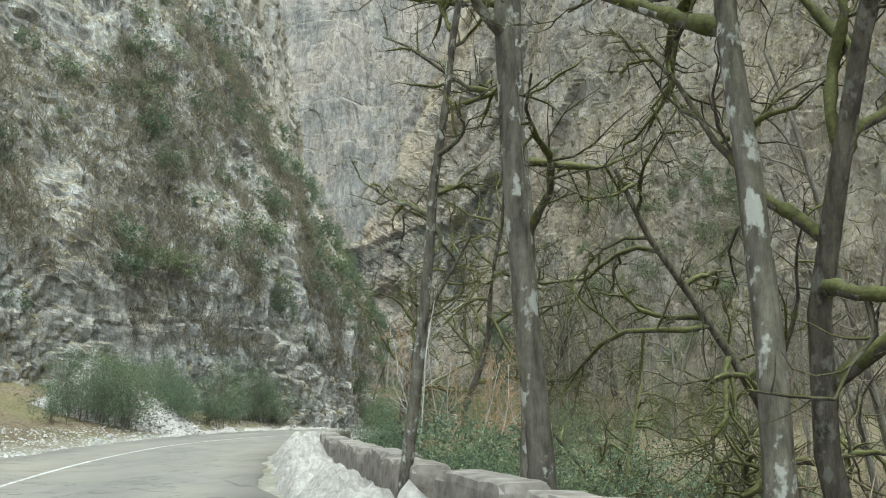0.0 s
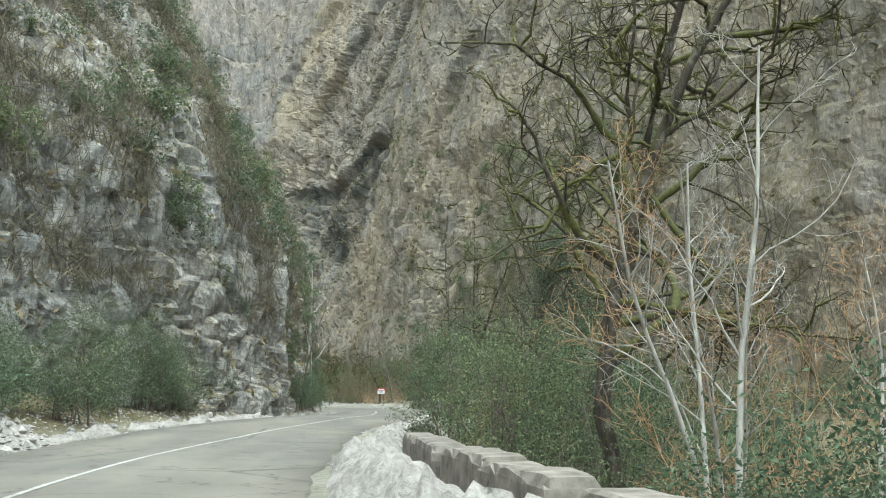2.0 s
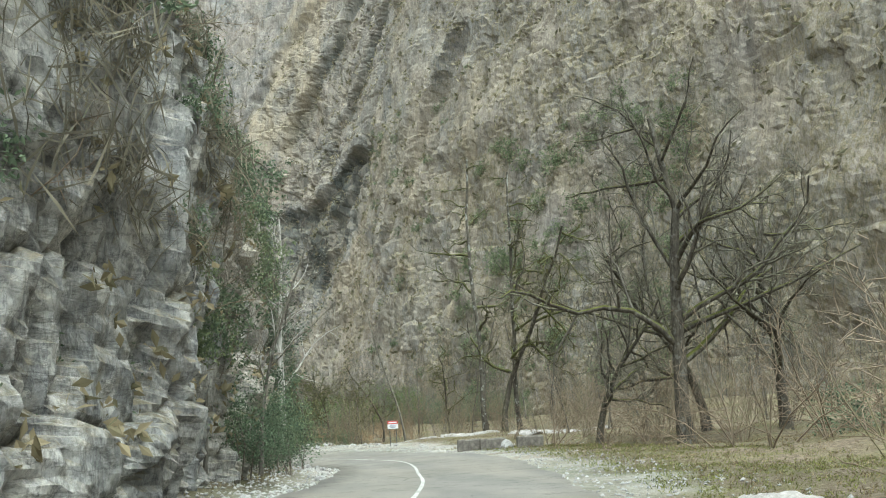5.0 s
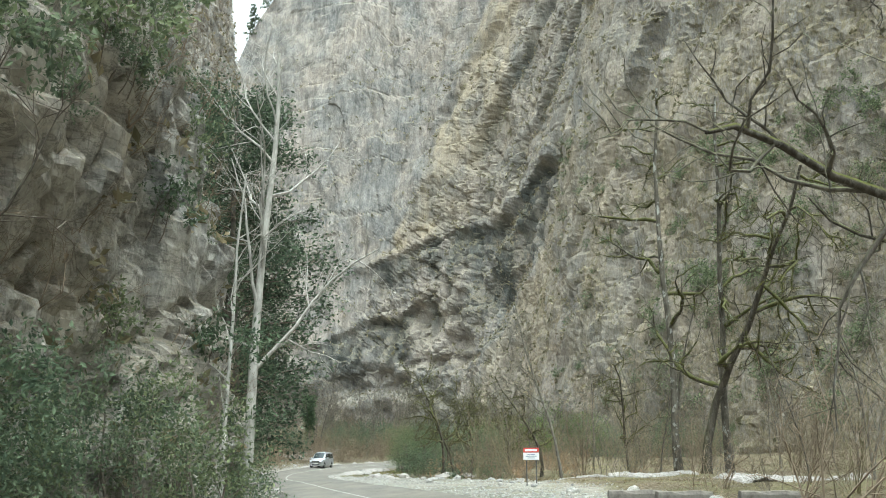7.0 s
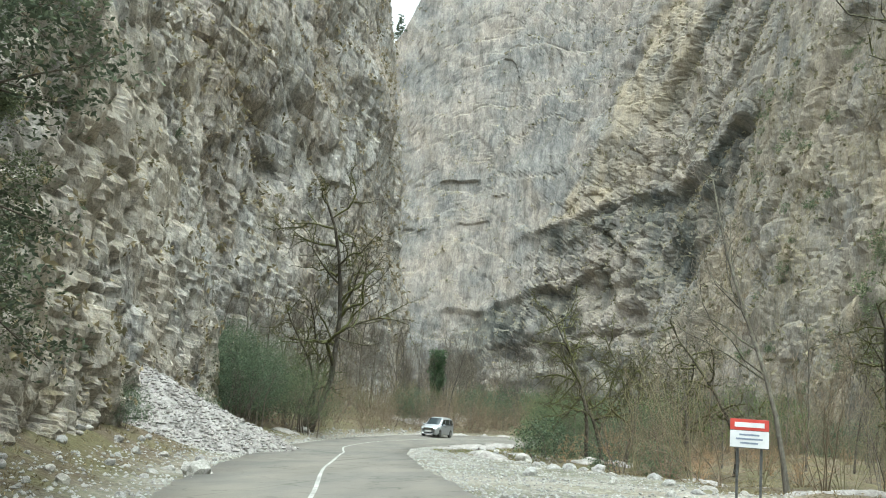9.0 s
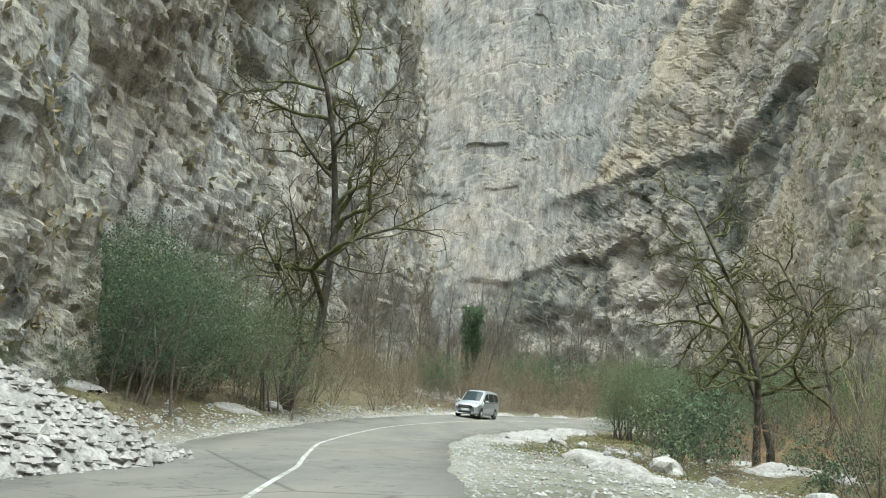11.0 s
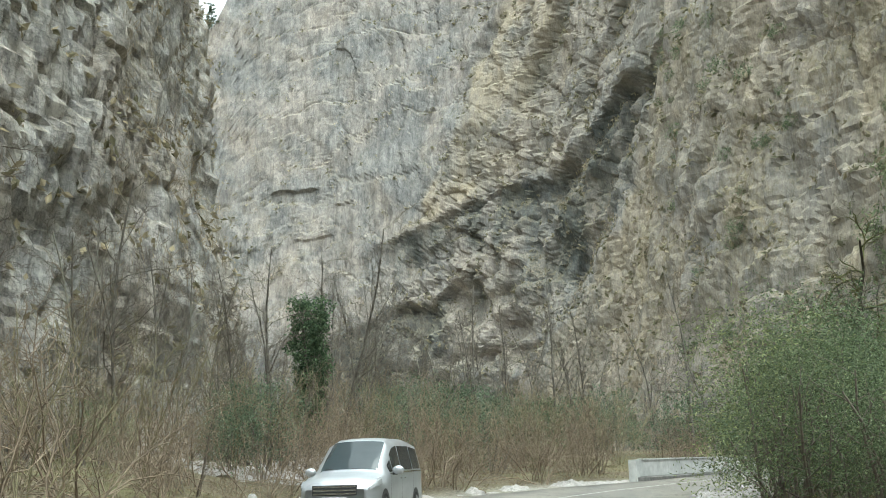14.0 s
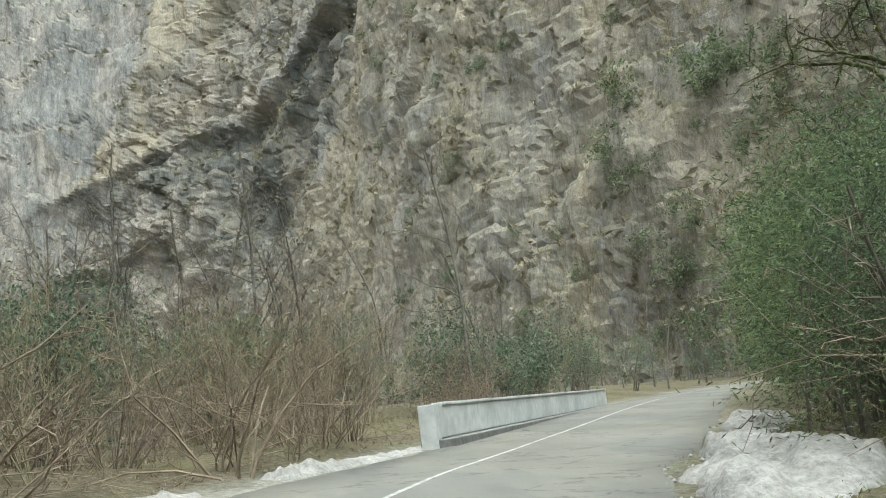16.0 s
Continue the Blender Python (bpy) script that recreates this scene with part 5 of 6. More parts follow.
LITTER = leaf_material("dry_grass_and_leaves", (0.09, 0.07, 0.04), (0.24, 0.19, 0.11))
GREENGRASS = leaf_material("short_green_grass", (0.06, 0.07, 0.025), (0.16, 0.17, 0.06))
ground_tufts("dry_grass", 11000, (-45, 10, 20, 245), lambda x, y, s: -14 < s < -4.2, 0.055, LITTER, "dry grass and leaves on the inner bank", 201)
ground_tufts("dry_grass", 20000, (-20, 34, 0, 245), lambda x, y, s: 5.6 < s < 22 and not (112 < y < 158 and s < 12), 0.055, LITTER, "dry grass and leaves on the outer ground", 202)
ground_tufts("verge_grass", 12000, (-20, 10, 40, 225), lambda x, y, s: 4.6 < s < 11 and not (112 < y < 162), 0.045, GREENGRASS, "short green grass on the outer verge", 203)

# ---------------------------------------------------------------- walls, stones, snow


def on_road(y_like, lat):
    """The place at an offset from the road's centre line, nearest to the given distance along y."""
    k = int(np.abs(ROAD[:, 1] - y_like).argmin())
    x, y = ROAD[k, :2] + _right[k] * lat
    return float(x), float(y), math.degrees(math.atan2(-_tan[k, 0], _tan[k, 1])), float(ROAD[k, 2] + math.tan(radians(ROAD[k, 3])) * lat)


def rough_block(length, width, height, seed, chip=0.05, cuts=7):
    """A weathered concrete block with worn, chipped edges; its foot at z = 0, along y."""
    bm = bmesh.new()
    bmesh.ops.create_cube(bm, size=1.0)
    bmesh.ops.subdivide_edges(bm, edges=bm.edges[:], cuts=cuts, use_grid_fill=True)
    P = np.array([v.co[:] for v in bm.verts])
    # round the upper edges
    q = P * 2
    r = 1 - 0.05 * np.clip(np.abs(q[:, 0]), 0.55, 1) ** 10 * np.clip(q[:, 2], 0, 1) ** 10 - 0.03 * np.abs(q[:, 1]) ** 12 * np.clip(q[:, 2], 0, 1) ** 4
    P = P * np.column_stack([r, r, r]) * (width, length, height) + (0, 0, height / 2)
    n = fbm(P * 2.2 + seed * 7.1, 4, seed)
    d = P - (0, 0, height / 2)
    d /= np.linalg.norm(d, axis=1)[:, None]
    P += d * (n * chip)[:, None]
    edge = (np.abs(q[:, 0]) > 0.9) & (q[:, 2] > 0.9)
    P[:, 2] -= np.where(edge, np.clip(fbm(P * 3 + seed, 3, seed + 2), 0, 1) * 0.12, 0)
    for v, c in zip(bm.verts, P):
        v.co = c
    for f in bm.faces:
        f.smooth = False
    return bm


WALL_MESH = []
for i in range(4):
    me = bpy.data.meshes.new("block")
    bm = rough_block(2.16, 0.5, 1.0, 30 + i, 0.03, 9)
    bm.to_mesh(me)
    bm.free()
    me.materials.append(CONCRETE)
    WALL_MESH.append(me)
low_wall = tagged(new("low_wall"), "low weathered concrete parapet of long rounded blocks", "wall", kind="structure")
for i in range(20):
    y = 38.2 - 2.56 * i
    x, yy, a, z = on_road(y, 5.12 + 0.05 * rs.uniform(-1, 1))
    b = new("block", WALL_MESH[i % 4])
    b.parent = low_wall
    b.matrix_world = Matrix.Translation((x, yy, z - 0.34 + rs.uniform(-0.05, 0.04))) @ Euler((radians(rs.uniform(-0.8, 0.8)), radians(rs.uniform(-1.5, 1.5)), radians(a + rs.uniform(-1.2, 1.2)))).to_matrix().to_4x4()


GAP_MESH = bpy.data.meshes.new("infill")
bm = rough_block(0.5, 0.34, 0.72, 36, 0.03, 4)
bm.to_mesh(GAP_MESH)
bm.free()
GAP_MESH.materials.append(CONCRETE)
for i in range(19):
    x, yy, a, z = on_road(36.92 - 2.56 * i, 5.14)
    b = new("infill", GAP_MESH)
    b.parent = low_wall
    b.matrix_world = Matrix.Translation((x, yy, z - 0.34)) @ Matrix.Rotation(radians(a), 4, "Z")


def stone_mesh(seed, flat=0.65):
    bm = bmesh.new()
    bmesh.ops.create_icosphere(bm, subdivisions=2, radius=1.0)
    P = np.array([v.co[:] for v in bm.verts])
    _, _, val = cells(P * 1.1 + seed * 5.3, seed)
    P *= (1 + 0.45 * (val - 0.5) + 0.18 * fbm(P * 1.7 + seed, 3, seed))[:, None]
    P *= (1, 0.78, flat)
    for v, c in zip(bm.verts, P):
        v.co = c
    me = bpy.data.meshes.new("stone")
    bm.to_mesh(me)
    bm.free()
    me.materials.append(STONE)
    return me


STONES = [stone_mesh(60 + i, 0.5 + 0.08 * i) for i in range(6)]


def stone(x, y, r, label, group, z=None):
    ob = new("stone", STONES[rs.randrange(6)])
    ob.matrix_world = Matrix.Translation((x, y, (gz(x, y) if z is None else z) + 0.18 * r)) @ Euler((rs.uniform(-0.3, 0.3), rs.uniform(-0.3, 0.3), rs.uniform(0, 6.28))).to_matrix().to_4x4() @ Matrix.Diagonal((r, r, r, 1))
    return tagged(ob, label, "stone", group)


L_STONE = "pale grey broken limestone fallen beside the road"
for x, y in scatter(70, (-40, 0, 30, 118), lambda x, y, s: -4.3 < s < -2.75):
    stone(x, y, rs.uniform(0.06, 0.2), L_STONE, "fallen stones")
for x, y in scatter(170, (-40, 0, 112, 205), lambda x, y, s: -6.5 < s < -2.8):
    stone(x, y, rs.uniform(0.06, 0.24) ** 1.15, L_STONE, "fallen stones")
for x, y in scatter(70, (-16, 8, 116, 182), lambda x, y, s: 6.5 < s < 12.5):
    stone(x, y, rs.uniform(0.06, 0.3), L_STONE, "fallen stones")
for x, y, r in [(-3.6, 154.5, 0.42), (-5.0, 155.5, 0.34), (-8.5, 163.4, 0.5), (-1.0, 150.5, 0.45), (-22.7, 164.2, 0.16), (-22.4, 166.0, 0.13), (-22.8, 167.7, 0.15), (-11.6, 131.5, 0.45),
                (-25.0, 172.5, 0.5), (4.95, 104.2, 0.42), (-0.6, 58.2, 0.35), (0.1, 60.0, 0.3), (-0.9, 56.6, 0.3)]:
    stone(x, y, r, "large pale limestone boulder on gravel", "boulders")


def gravel(name, region, ok, n, r0, r1, mat, label, seed):
    """Small stones past counting: one mesh of small broken pieces."""
    rng = np.random.default_rng(seed)
    pts = np.array(scatter(n, region, ok))
    z = ground_z(pts)
    base = np.array([(1, 0, 0), (0, 1, 0), (-1, 0, 0), (0, -1, 0), (0, 0, 0.75), (0, 0, -0.6)], float)
    tri = np.array([(0, 1, 4), (1, 2, 4), (2, 3, 4), (3, 0, 4), (1, 0, 5), (2, 1, 5), (3, 2, 5), (0, 3, 5)])
    r = rng.uniform(r0, r1, (n, 1, 1)) * rng.uniform(0.6, 1.4, (n, 6, 1))
    a = rng.uniform(0, 6.28, n)
    c, s_ = np.cos(a), np.sin(a)
    rot = np.stack([np.stack([c, -s_, 0 * c], 1), np.stack([s_, c, 0 * c], 1), np.stack([0 * c, 0 * c, 1 + 0 * c], 1)], 1)
    V = np.einsum("nij,nkj->nki", rot, base[None] * r) + np.column_stack([pts, z + 0.01])[:, None]
    F = (tri[None] + 6 * np.arange(n)[:, None, None]).reshape(-1, 3)
    tagged(new(name, fast_mesh(name, V.reshape(-1, 3), F, [mat], False)), label, "gravel", kind="stuff")


gravel("verge_gravel", (-45, 8, 20, 210), lambda x, y, s: -5.6 < s < -2.55, 9000, 0.015, 0.07, STONE, "loose limestone chips on the inner verge", 71)
gravel("lay_by_gravel", (-16, 10, 108, 185), lambda x, y, s: 3.5 < s < 12.5, 9000, 0.012, 0.06, STONE, "pale loose gravel on the lay-by", 72)
gravel("outer_gravel", (-24, 10, 40, 225), lambda x, y, s: 3.2 < s < 7, 5000, 0.012, 0.06, STONE, "loose chips on the outer verge", 73)


def scree(name, label, cx, cy, radius, height, face, n, seed):
    """A heap of broken white stone that fans out from the rock wall."""
    rng = np.random.default_rng(seed)
    nu, nv = 64, 40
    a = np.linspace(-1.75, 1.75, nu)[:, None] + radians(face)
    t = np.linspace(0, 1, nv)[None, :]
    rad = radius * (1 + 0.12 * np.sin(3 * a + seed)) * t
    X, Y = cx + rad * np.cos(a), cy + rad * np.sin(a)
    p2 = np.column_stack([X.ravel(), Y.ravel(), 0 * X.ravel()])
    rise = height * (1 - t) ** 1.05 + 0 * a
    Z = gz(cx + radius * math.cos(radians(face)), cy + radius * math.sin(radians(face))) - 0.12 + rise + (0.16 * fbm(p2 * 1.1, 4, seed)).reshape(nu, nv)
    heap = thing(name, label, "scree", at=Matrix.Identity(4))
    part("slope", fast_mesh("slope", np.column_stack([X.ravel(), Y.ravel(), Z.ravel()]), grid_faces(nu, nv), [SCREE], True), None, heap)
    base = np.array([(1, 0, 0), (0, 1, 0), (-1, 0, 0), (0, -1, 0), (0, 0, 0.8), (0, 0, -0.6)], float)
    tri = np.array([(0, 1, 4), (1, 2, 4), (2, 3, 4), (3, 0, 4), (1, 0, 5), (2, 1, 5), (3, 2, 5), (0, 3, 5)])
    i, j = rng.integers(0, nu, n), np.minimum((nv * np.sqrt(rng.random(n))).astype(int), nv - 1)
    c = np.column_stack([X[i, j], Y[i, j], Z[i, j]]) + rng.normal(0, 0.08, (n, 3)) * (1, 1, 0.2)
    V = base[None] * rng.uniform(0.03, 0.12, (n, 1, 1)) * rng.uniform(0.5, 1.5, (n, 6, 1)) + c[:, None]
    chips = part("rubble", fast_mesh("rubble", V.reshape(-1, 3), (tri[None] + 6 * np.arange(n)[:, None, None]).reshape(-1, 3), [SCREE], False), None, heap)
    tagged(chips, kind="stuff")


scree("scree_heap", "fan of broken white limestone below the rock face", -22.6, 145.6, 7.4, 3.6, -22, 6500, 81)
scree("scree_heap", "small slide of pale broken stone below the rock", -15.6, 43.6, 5.2, 3.8, -25, 2500, 82)


def snow_patch(cx, cy, rx, ry, turn, thick, seed, label="patch of old melting snow on the ground"):
    """A melting slab of snow with a ragged rim that follows the ground."""
    n = 64
    g = np.linspace(-1.25, 1.25, n)
    U, V = np.meshgrid(g, g, indexing="ij")
    p = np.column_stack([U.ravel() * rx, V.ravel() * ry, 0 * U.ravel()])
    edge = 1 - np.hypot(U, V).ravel() + 0.7 * fbm(p * 0.8 + seed * 3.3, 4, seed)
    c, s_ = math.cos(radians(turn)), math.sin(radians(turn))
    xy = np.column_stack([cx + p[:, 0] * c - p[:, 1] * s_, cy + p[:, 0] * s_ + p[:, 1] * c])
    _, lat = road_frame(xy)
    edge = np.minimum(edge, (np.abs(lat) - 3.75 - 0.3 * fbm(p * 1.3, 3, seed + 5)) * 0.8)
    h = thick * np.clip(edge * 3.2, 0, 1) * (1 + 0.55 * fbm(p * 2.4, 5, seed + 1))
    z = ground_z(xy) + np.where(edge > 0, np.maximum(h, 0.0) + 0.03, -0.12)
    f = grid_faces(n, n)
    f = f[(edge[f] > 0).any(1)]
    used, inv = np.unique(f, return_inverse=True)
    me = fast_mesh("snow_patch", np.column_stack([xy, z])[used], inv.reshape(-1, 4), [SNOW], True)
    return tagged(new("snow_patch", me), label, "snow", "snow patches")


for i, (x, y, rx, ry, a, th) in enumerate([
    (-15.7, 184, 1.1, 8.0, 3, 0.22), (-14.6, 171, 0.6, 3.0, 10, 0.1), (-15.6, 197, 1.0, 4.5, -6, 0.25), (-11.3, 213.9, 1.2, 2.7, -30, 0.26), (-6.9, 222.0, 0.9, 2.2, -35, 0.25),
    (-0.2, 60.0, 1.1, 4.2, -8, 0.22), (0.6, 66.5, 1.0, 2.2, 0, 0.15), (-25.5, 160, 0.5, 1.4, 10, 0.08), (-24.4, 168, 0.4, 1.2, 0, 0.06), (-28.6, 213, 3.4, 2.4, 0, 0.2), (-27.5, 222, 3.0, 2.0, 30, 0.2),
    (-28.5, 232, 3.0, 2.2, 0, 0.2), (-5.4, 177, 1.0, 3.4, 20, 0.15), (0.8, 149, 2.0, 0.8, 0, 0.15), (4.5, 139.5, 3.2, 0.9, 5, 0.16), (9.0, 137, 2.6, 0.9, -5, 0.16), (13, 133, 2.4, 1.1, 0, 0.18), (-4.5, 168, 2.2, 1.0, 0, 0.15),
    (17, 139, 3.5, 1.5, 8, 0.2), (9, 122, 1.6, 0.9, 0, 0.12), (13.5, 20, 2.4, 1.6, 0, 0.2), (9, 13, 2.2, 1.2, 20, 0.2), (16, 32, 3.4, 1.6, 0, 0.2), (-9.8, 160.5, 0.8, 5.0, 15, 0.14),
]):
    snow_patch(x, y, rx, ry, a, th, 90 + i)


def snow_bank(name, label, y0, y1, lat, width, height, seed, breaks=0.0):
    """A ploughed ridge of old snow along the road."""
    k0, k1 = [int(np.abs(ROAD[:, 1] - y).argmin()) for y in (y0, y1)]
    idx = np.arange(k0 * 4, k1 * 4) / 4.0
    lo = np.floor(idx).astype(int)
    f = (idx - lo)[:, None]
    line = ROAD[lo] * (1 - f) + ROAD[np.minimum(lo + 1, len(ROAD) - 1)] * f
    right = _right[lo]
    m = 17
    t = np.linspace(-1, 1, m)[None, :]
    along = np.column_stack([line[:, 1] * 0.6, 0 * line[:, 0] + seed, 0 * line[:, 0]])
    w = width * (1 + 0.25 * fbm(along, 4, seed))[:, None]
    end = np.minimum(np.arange(len(line)), np.arange(len(line))[::-1]) / 4.0 * 0.7
    hh = step01(end, 0, 7)[:, None] * height * np.clip(1 + 0.45 * fbm(along * 1.7, 4, seed + 1) - breaks * (fbm(along * 0.8, 3, seed + 2) > 0.25), 0, None)[:, None]
    lats = lat + 0.5 * w * t
    x = line[:, None, 0] + right[:, None, 0] * lats
    y = line[:, None, 1] + right[:, None, 1] * lats
    prof = np.clip(1 - np.abs(t) ** 2.4, 0, 1)
    p = np.column_stack([x.ravel(), y.ravel(), 0 * x.ravel()])
    lump = fbm(p * 4.5, 5, seed + 4).reshape(x.shape)
    z = line[:, None, 2] + np.tan(np.radians(line[:, None, 3])) * lats - 0.06 + hh * prof * (1 + 0.55 * lump) + 0.06 * lump * (prof > 0.05)
    z[:, 0] -= 0.15
    z[:, -1] -= 0.15
    me = fast_mesh(name, np.column_stack([x.ravel(), y.ravel(), z.ravel()]), grid_faces(len(line), m), [SNOW], True)
    tagged(new(name, me), label, "snow", "snow banks")


snow_bank("snow_bank", "ploughed ridge of lumpy old snow along the concrete parapet", -12, 48, 4.3, 1.35, 0.42, 131)
snow_bank("snow_bank", "thin strip of dirty snow along the inner verge", 36, 72, -3.3, 0.75, 0.16, 132, 1.2)
snow_bank("snow_bank", "thin strip of dirty snow along the inner verge", 196, 226, -3.5, 0.9, 0.16, 133, 1.2)
snow_bank("snow_bank", "low remains of ploughed snow at the road's edge", 44, 62, 4.4, 1.1, 0.24, 134, 0.9)

# three short blocks across the mouth of a track
BLK = bpy.data.meshes.new("guard_block")
bm = rough_block(1.28, 0.5, 0.6, 44, 0.025, 7)
bm.to_mesh(BLK)
bm.free()
BLK.materials.append(CONCRETE)
for x, y, a in [(3.25, 104.9, 88), (4.3, 104.6, 94), (6.1, 104.1, 86)]:
    ob = tagged(new("guard_block", BLK), "short weathered concrete block barring a track", "concrete block", "guard blocks")
    ob.matrix_world = Matrix.Translation((x, y, gz(x, y) - 0.04)) @ Matrix.Rotation(radians(a), 4, "Z")

# ---------------------------------------------------------------- warning sign
SIGN_RED = simple("faded_red_sign_paint", (0.52, 0.06, 0.05), (0.62, 0.09, 0.07), 4, rough=0.5, bump_d=0)
SIGN_WHITE = simple("white_sign_paint", (0.72, 0.73, 0.76), (0.82, 0.83, 0.85), 4, rough=0.5, bump_d=0)
SIGN_INK = simple("grey_blue_ink", (0.2, 0.24, 0.34), (0.3, 0.34, 0.44), 9, rough=0.6, bump_d=0)
SIGN_POST = simple("dark_steel_post", (0.06, 0.06, 0.06), (0.14, 0.14, 0.14), 12, rough=0.6, metal=0.3)


def sign_board():
    x, y = 1.36, 130.6
    g = gz(x, y)
    root = thing("warning_sign", "red and white warning board on two dark posts", "sign", at=Matrix.Translation((x, y, g)) @ Matrix.Rotation(radians(-9), 4, "Z"))
    zb, zt, w = 1.2 - g, 1.785 - g, 0.39
    zm = zb + (zt - zb) * 0.6
    bm = box(bmesh.new(), -w, -0.012, zb, w, 0.012, zm - 0.006, 0.004)
    lower = part("text_panel", bm, SIGN_WHITE, root, "white panel with three lines of small text")
    upper = part("heading_panel", box(bmesh.new(), -w, -0.012, zm + 0.006, w, 0.012, zt, 0.004), SIGN_RED, root, "red heading panel with one white line")
    part("backing", box(bmesh.new(), -w - 0.006, 0.013, zb - 0.012, w + 0.006, 0.03, zt + 0.006, 0.003), SIGN_POST, root)
    for px in (-0.24, 0.24):
        part("post", box(bmesh.new(), px - 0.025, 0.031, -0.3, px + 0.025, 0.08, zt - 0.05, 0.006), SIGN_POST, root)
    hz_ = (zm + zt) / 2
    part("text_bar", box(bmesh.new(), -0.3, -0.0165, hz_ - 0.05, 0.3, -0.0125, hz_ + 0.05), SIGN_WHITE, upper)
    for i, half in enumerate((0.2, 0.27, 0.18)):
        z = zm - 0.09 - 0.085 * i
        part("text_bar", box(bmesh.new(), -half, -0.0165, z - 0.018, half, -0.0125, z + 0.018), SIGN_INK, lower)


sign_board()

# ---------------------------------------------------------------- bridge parapet
bridge = tagged(new("bridge_parapet"), "whitewashed solid concrete parapet of a small bridge", "parapet", kind="structure")
pa, pb = Vector((-13.2, 225.4, 0)), Vector((2.4, 253.4, 0))
za, zb_ = 1.25, 1.75
run = (pb - pa).length
yaw = math.atan2(-(pb - pa).x, (pb - pa).y)
slope = math.atan2(zb_ - za, run)
bridge.matrix_world = Matrix.Translation((pa.x, pa.y, za)) @ Matrix.Rotation(yaw, 4, "Z") @ Matrix.Rotation(slope, 4, "X")
npan = 8
for i in range(npan):
    y0, y1 = run * i / npan + 0.012, run * (i + 1) / npan - 0.012
    part("panel", box(bmesh.new(), -0.12, y0, -0.05, 0.12, y1, 0.72, 0.012), PALE_CONCRETE, bridge)
part("coping", box(bmesh.new(), -0.16, 0.6, 0.723, 0.16, run + 0.05, 0.8, 0.015), PALE_CONCRETE, bridge)
part("end_post", box(bmesh.new(), -0.2, -0.42, -1.2, 0.2, 0.008, 0.76, 0.02), PALE_CONCRETE, bridge)
part("kerb", box(bmesh.new(), 0.125, -0.3, -0.5, 0.62, run, -0.08, 0.03), DARK_KERB, bridge)
part("deck_edge", box(bmesh.new(), -0.3, -0.2, -1.0, 0.12, run, -0.055, 0.02), DARK_KERB, bridge)

# ---------------------------------------------------------------- trunk grown over with ivy


def ivy_trunk(x, y):
    rng = np.random.default_rng(301)
    h = 10.4 - gz(x, y)
    k = kind(segments=[10, 4, 3], wobble=[0.03, 0.2, 0.3], count=[7, 4], ratio=[0.14, 0.5], angle=[80, 50], **{"from": [0.5, 0.2]})
    out = []
    grow(rng, (0, 0, -0.2), (0.02, 0, 1), h, 0.2, 0, k, out)
    ang, z = rng.uniform(0, 6.28, 1500), rng.uniform(0.18, 1.02, 1500) * h
    r = (0.5 + 0.5 * (z / h)) * (0.8 + 0.75 * fbm(np.column_stack([np.cos(ang), np.sin(ang), z * 0.7]), 4, 5)) * rng.uniform(0.6, 1, 1500)
    c = np.column_stack([r * np.cos(ang), r * np.sin(ang), z])
    leaves = fast_mesh("ivy", *leaf_cards(rng, c, 7, 0.12, 0.09), [LEAF_IVY], False)
    root = thing("ivy_trunk", "tall tree trunk wrapped in dark green ivy", "tree", at=Matrix.Translation((x, y, gz(x, y))))
    part("trunk", fast_mesh("trunk", *tubes(out, [8, 5, 4]), [BARK], True), None, root)
    part("ivy", leaves, None, root, "dense dark green ivy")


ivy_trunk(-29.2, 225.1)

# ---------------------------------------------------------------- van


def paint(name, colour, rough, metal, coat=0.0):
    mat, n, l, b = material(name, rough, metal, 0.5)
    t = tex(n, l, "noise", 2.5, 6, 0.6)
    l.new(ramp(n, l, t, [(0.3, tuple(0.85 * c for c in colour)), (0.7, colour)]), b.inputs["Base Color"])
    b.inputs["Coat Weight"].default_value = coat
    b.inputs["Coat Roughness"].default_value = 0.08
    return mat


CAR_PAINT = paint("silver_car_paint", (0.52, 0.54, 0.57), 0.38, 0.65, 0.6)
CAR_GLASS = paint("dark_tinted_glass", (0.02, 0.024, 0.026), 0.05, 0.0, 0.0)
CAR_SCREEN = paint("windscreen_glass", (0.035, 0.045, 0.05), 0.04, 0.0, 0.0)
RUBBER = paint("black_rubber", (0.02, 0.02, 0.02), 0.8, 0.0)
TRIM = paint("black_plastic_trim", (0.03, 0.03, 0.032), 0.5, 0.0)
CHROME = paint("chrome_trim", (0.7, 0.71, 0.72), 0.15, 1.0)
LAMP = paint("clear_headlamp", (0.55, 0.57, 0.6), 0.1, 0.3, 1.0)
PLATE = paint("pale_plate", (0.7, 0.7, 0.68), 0.5, 0.0)


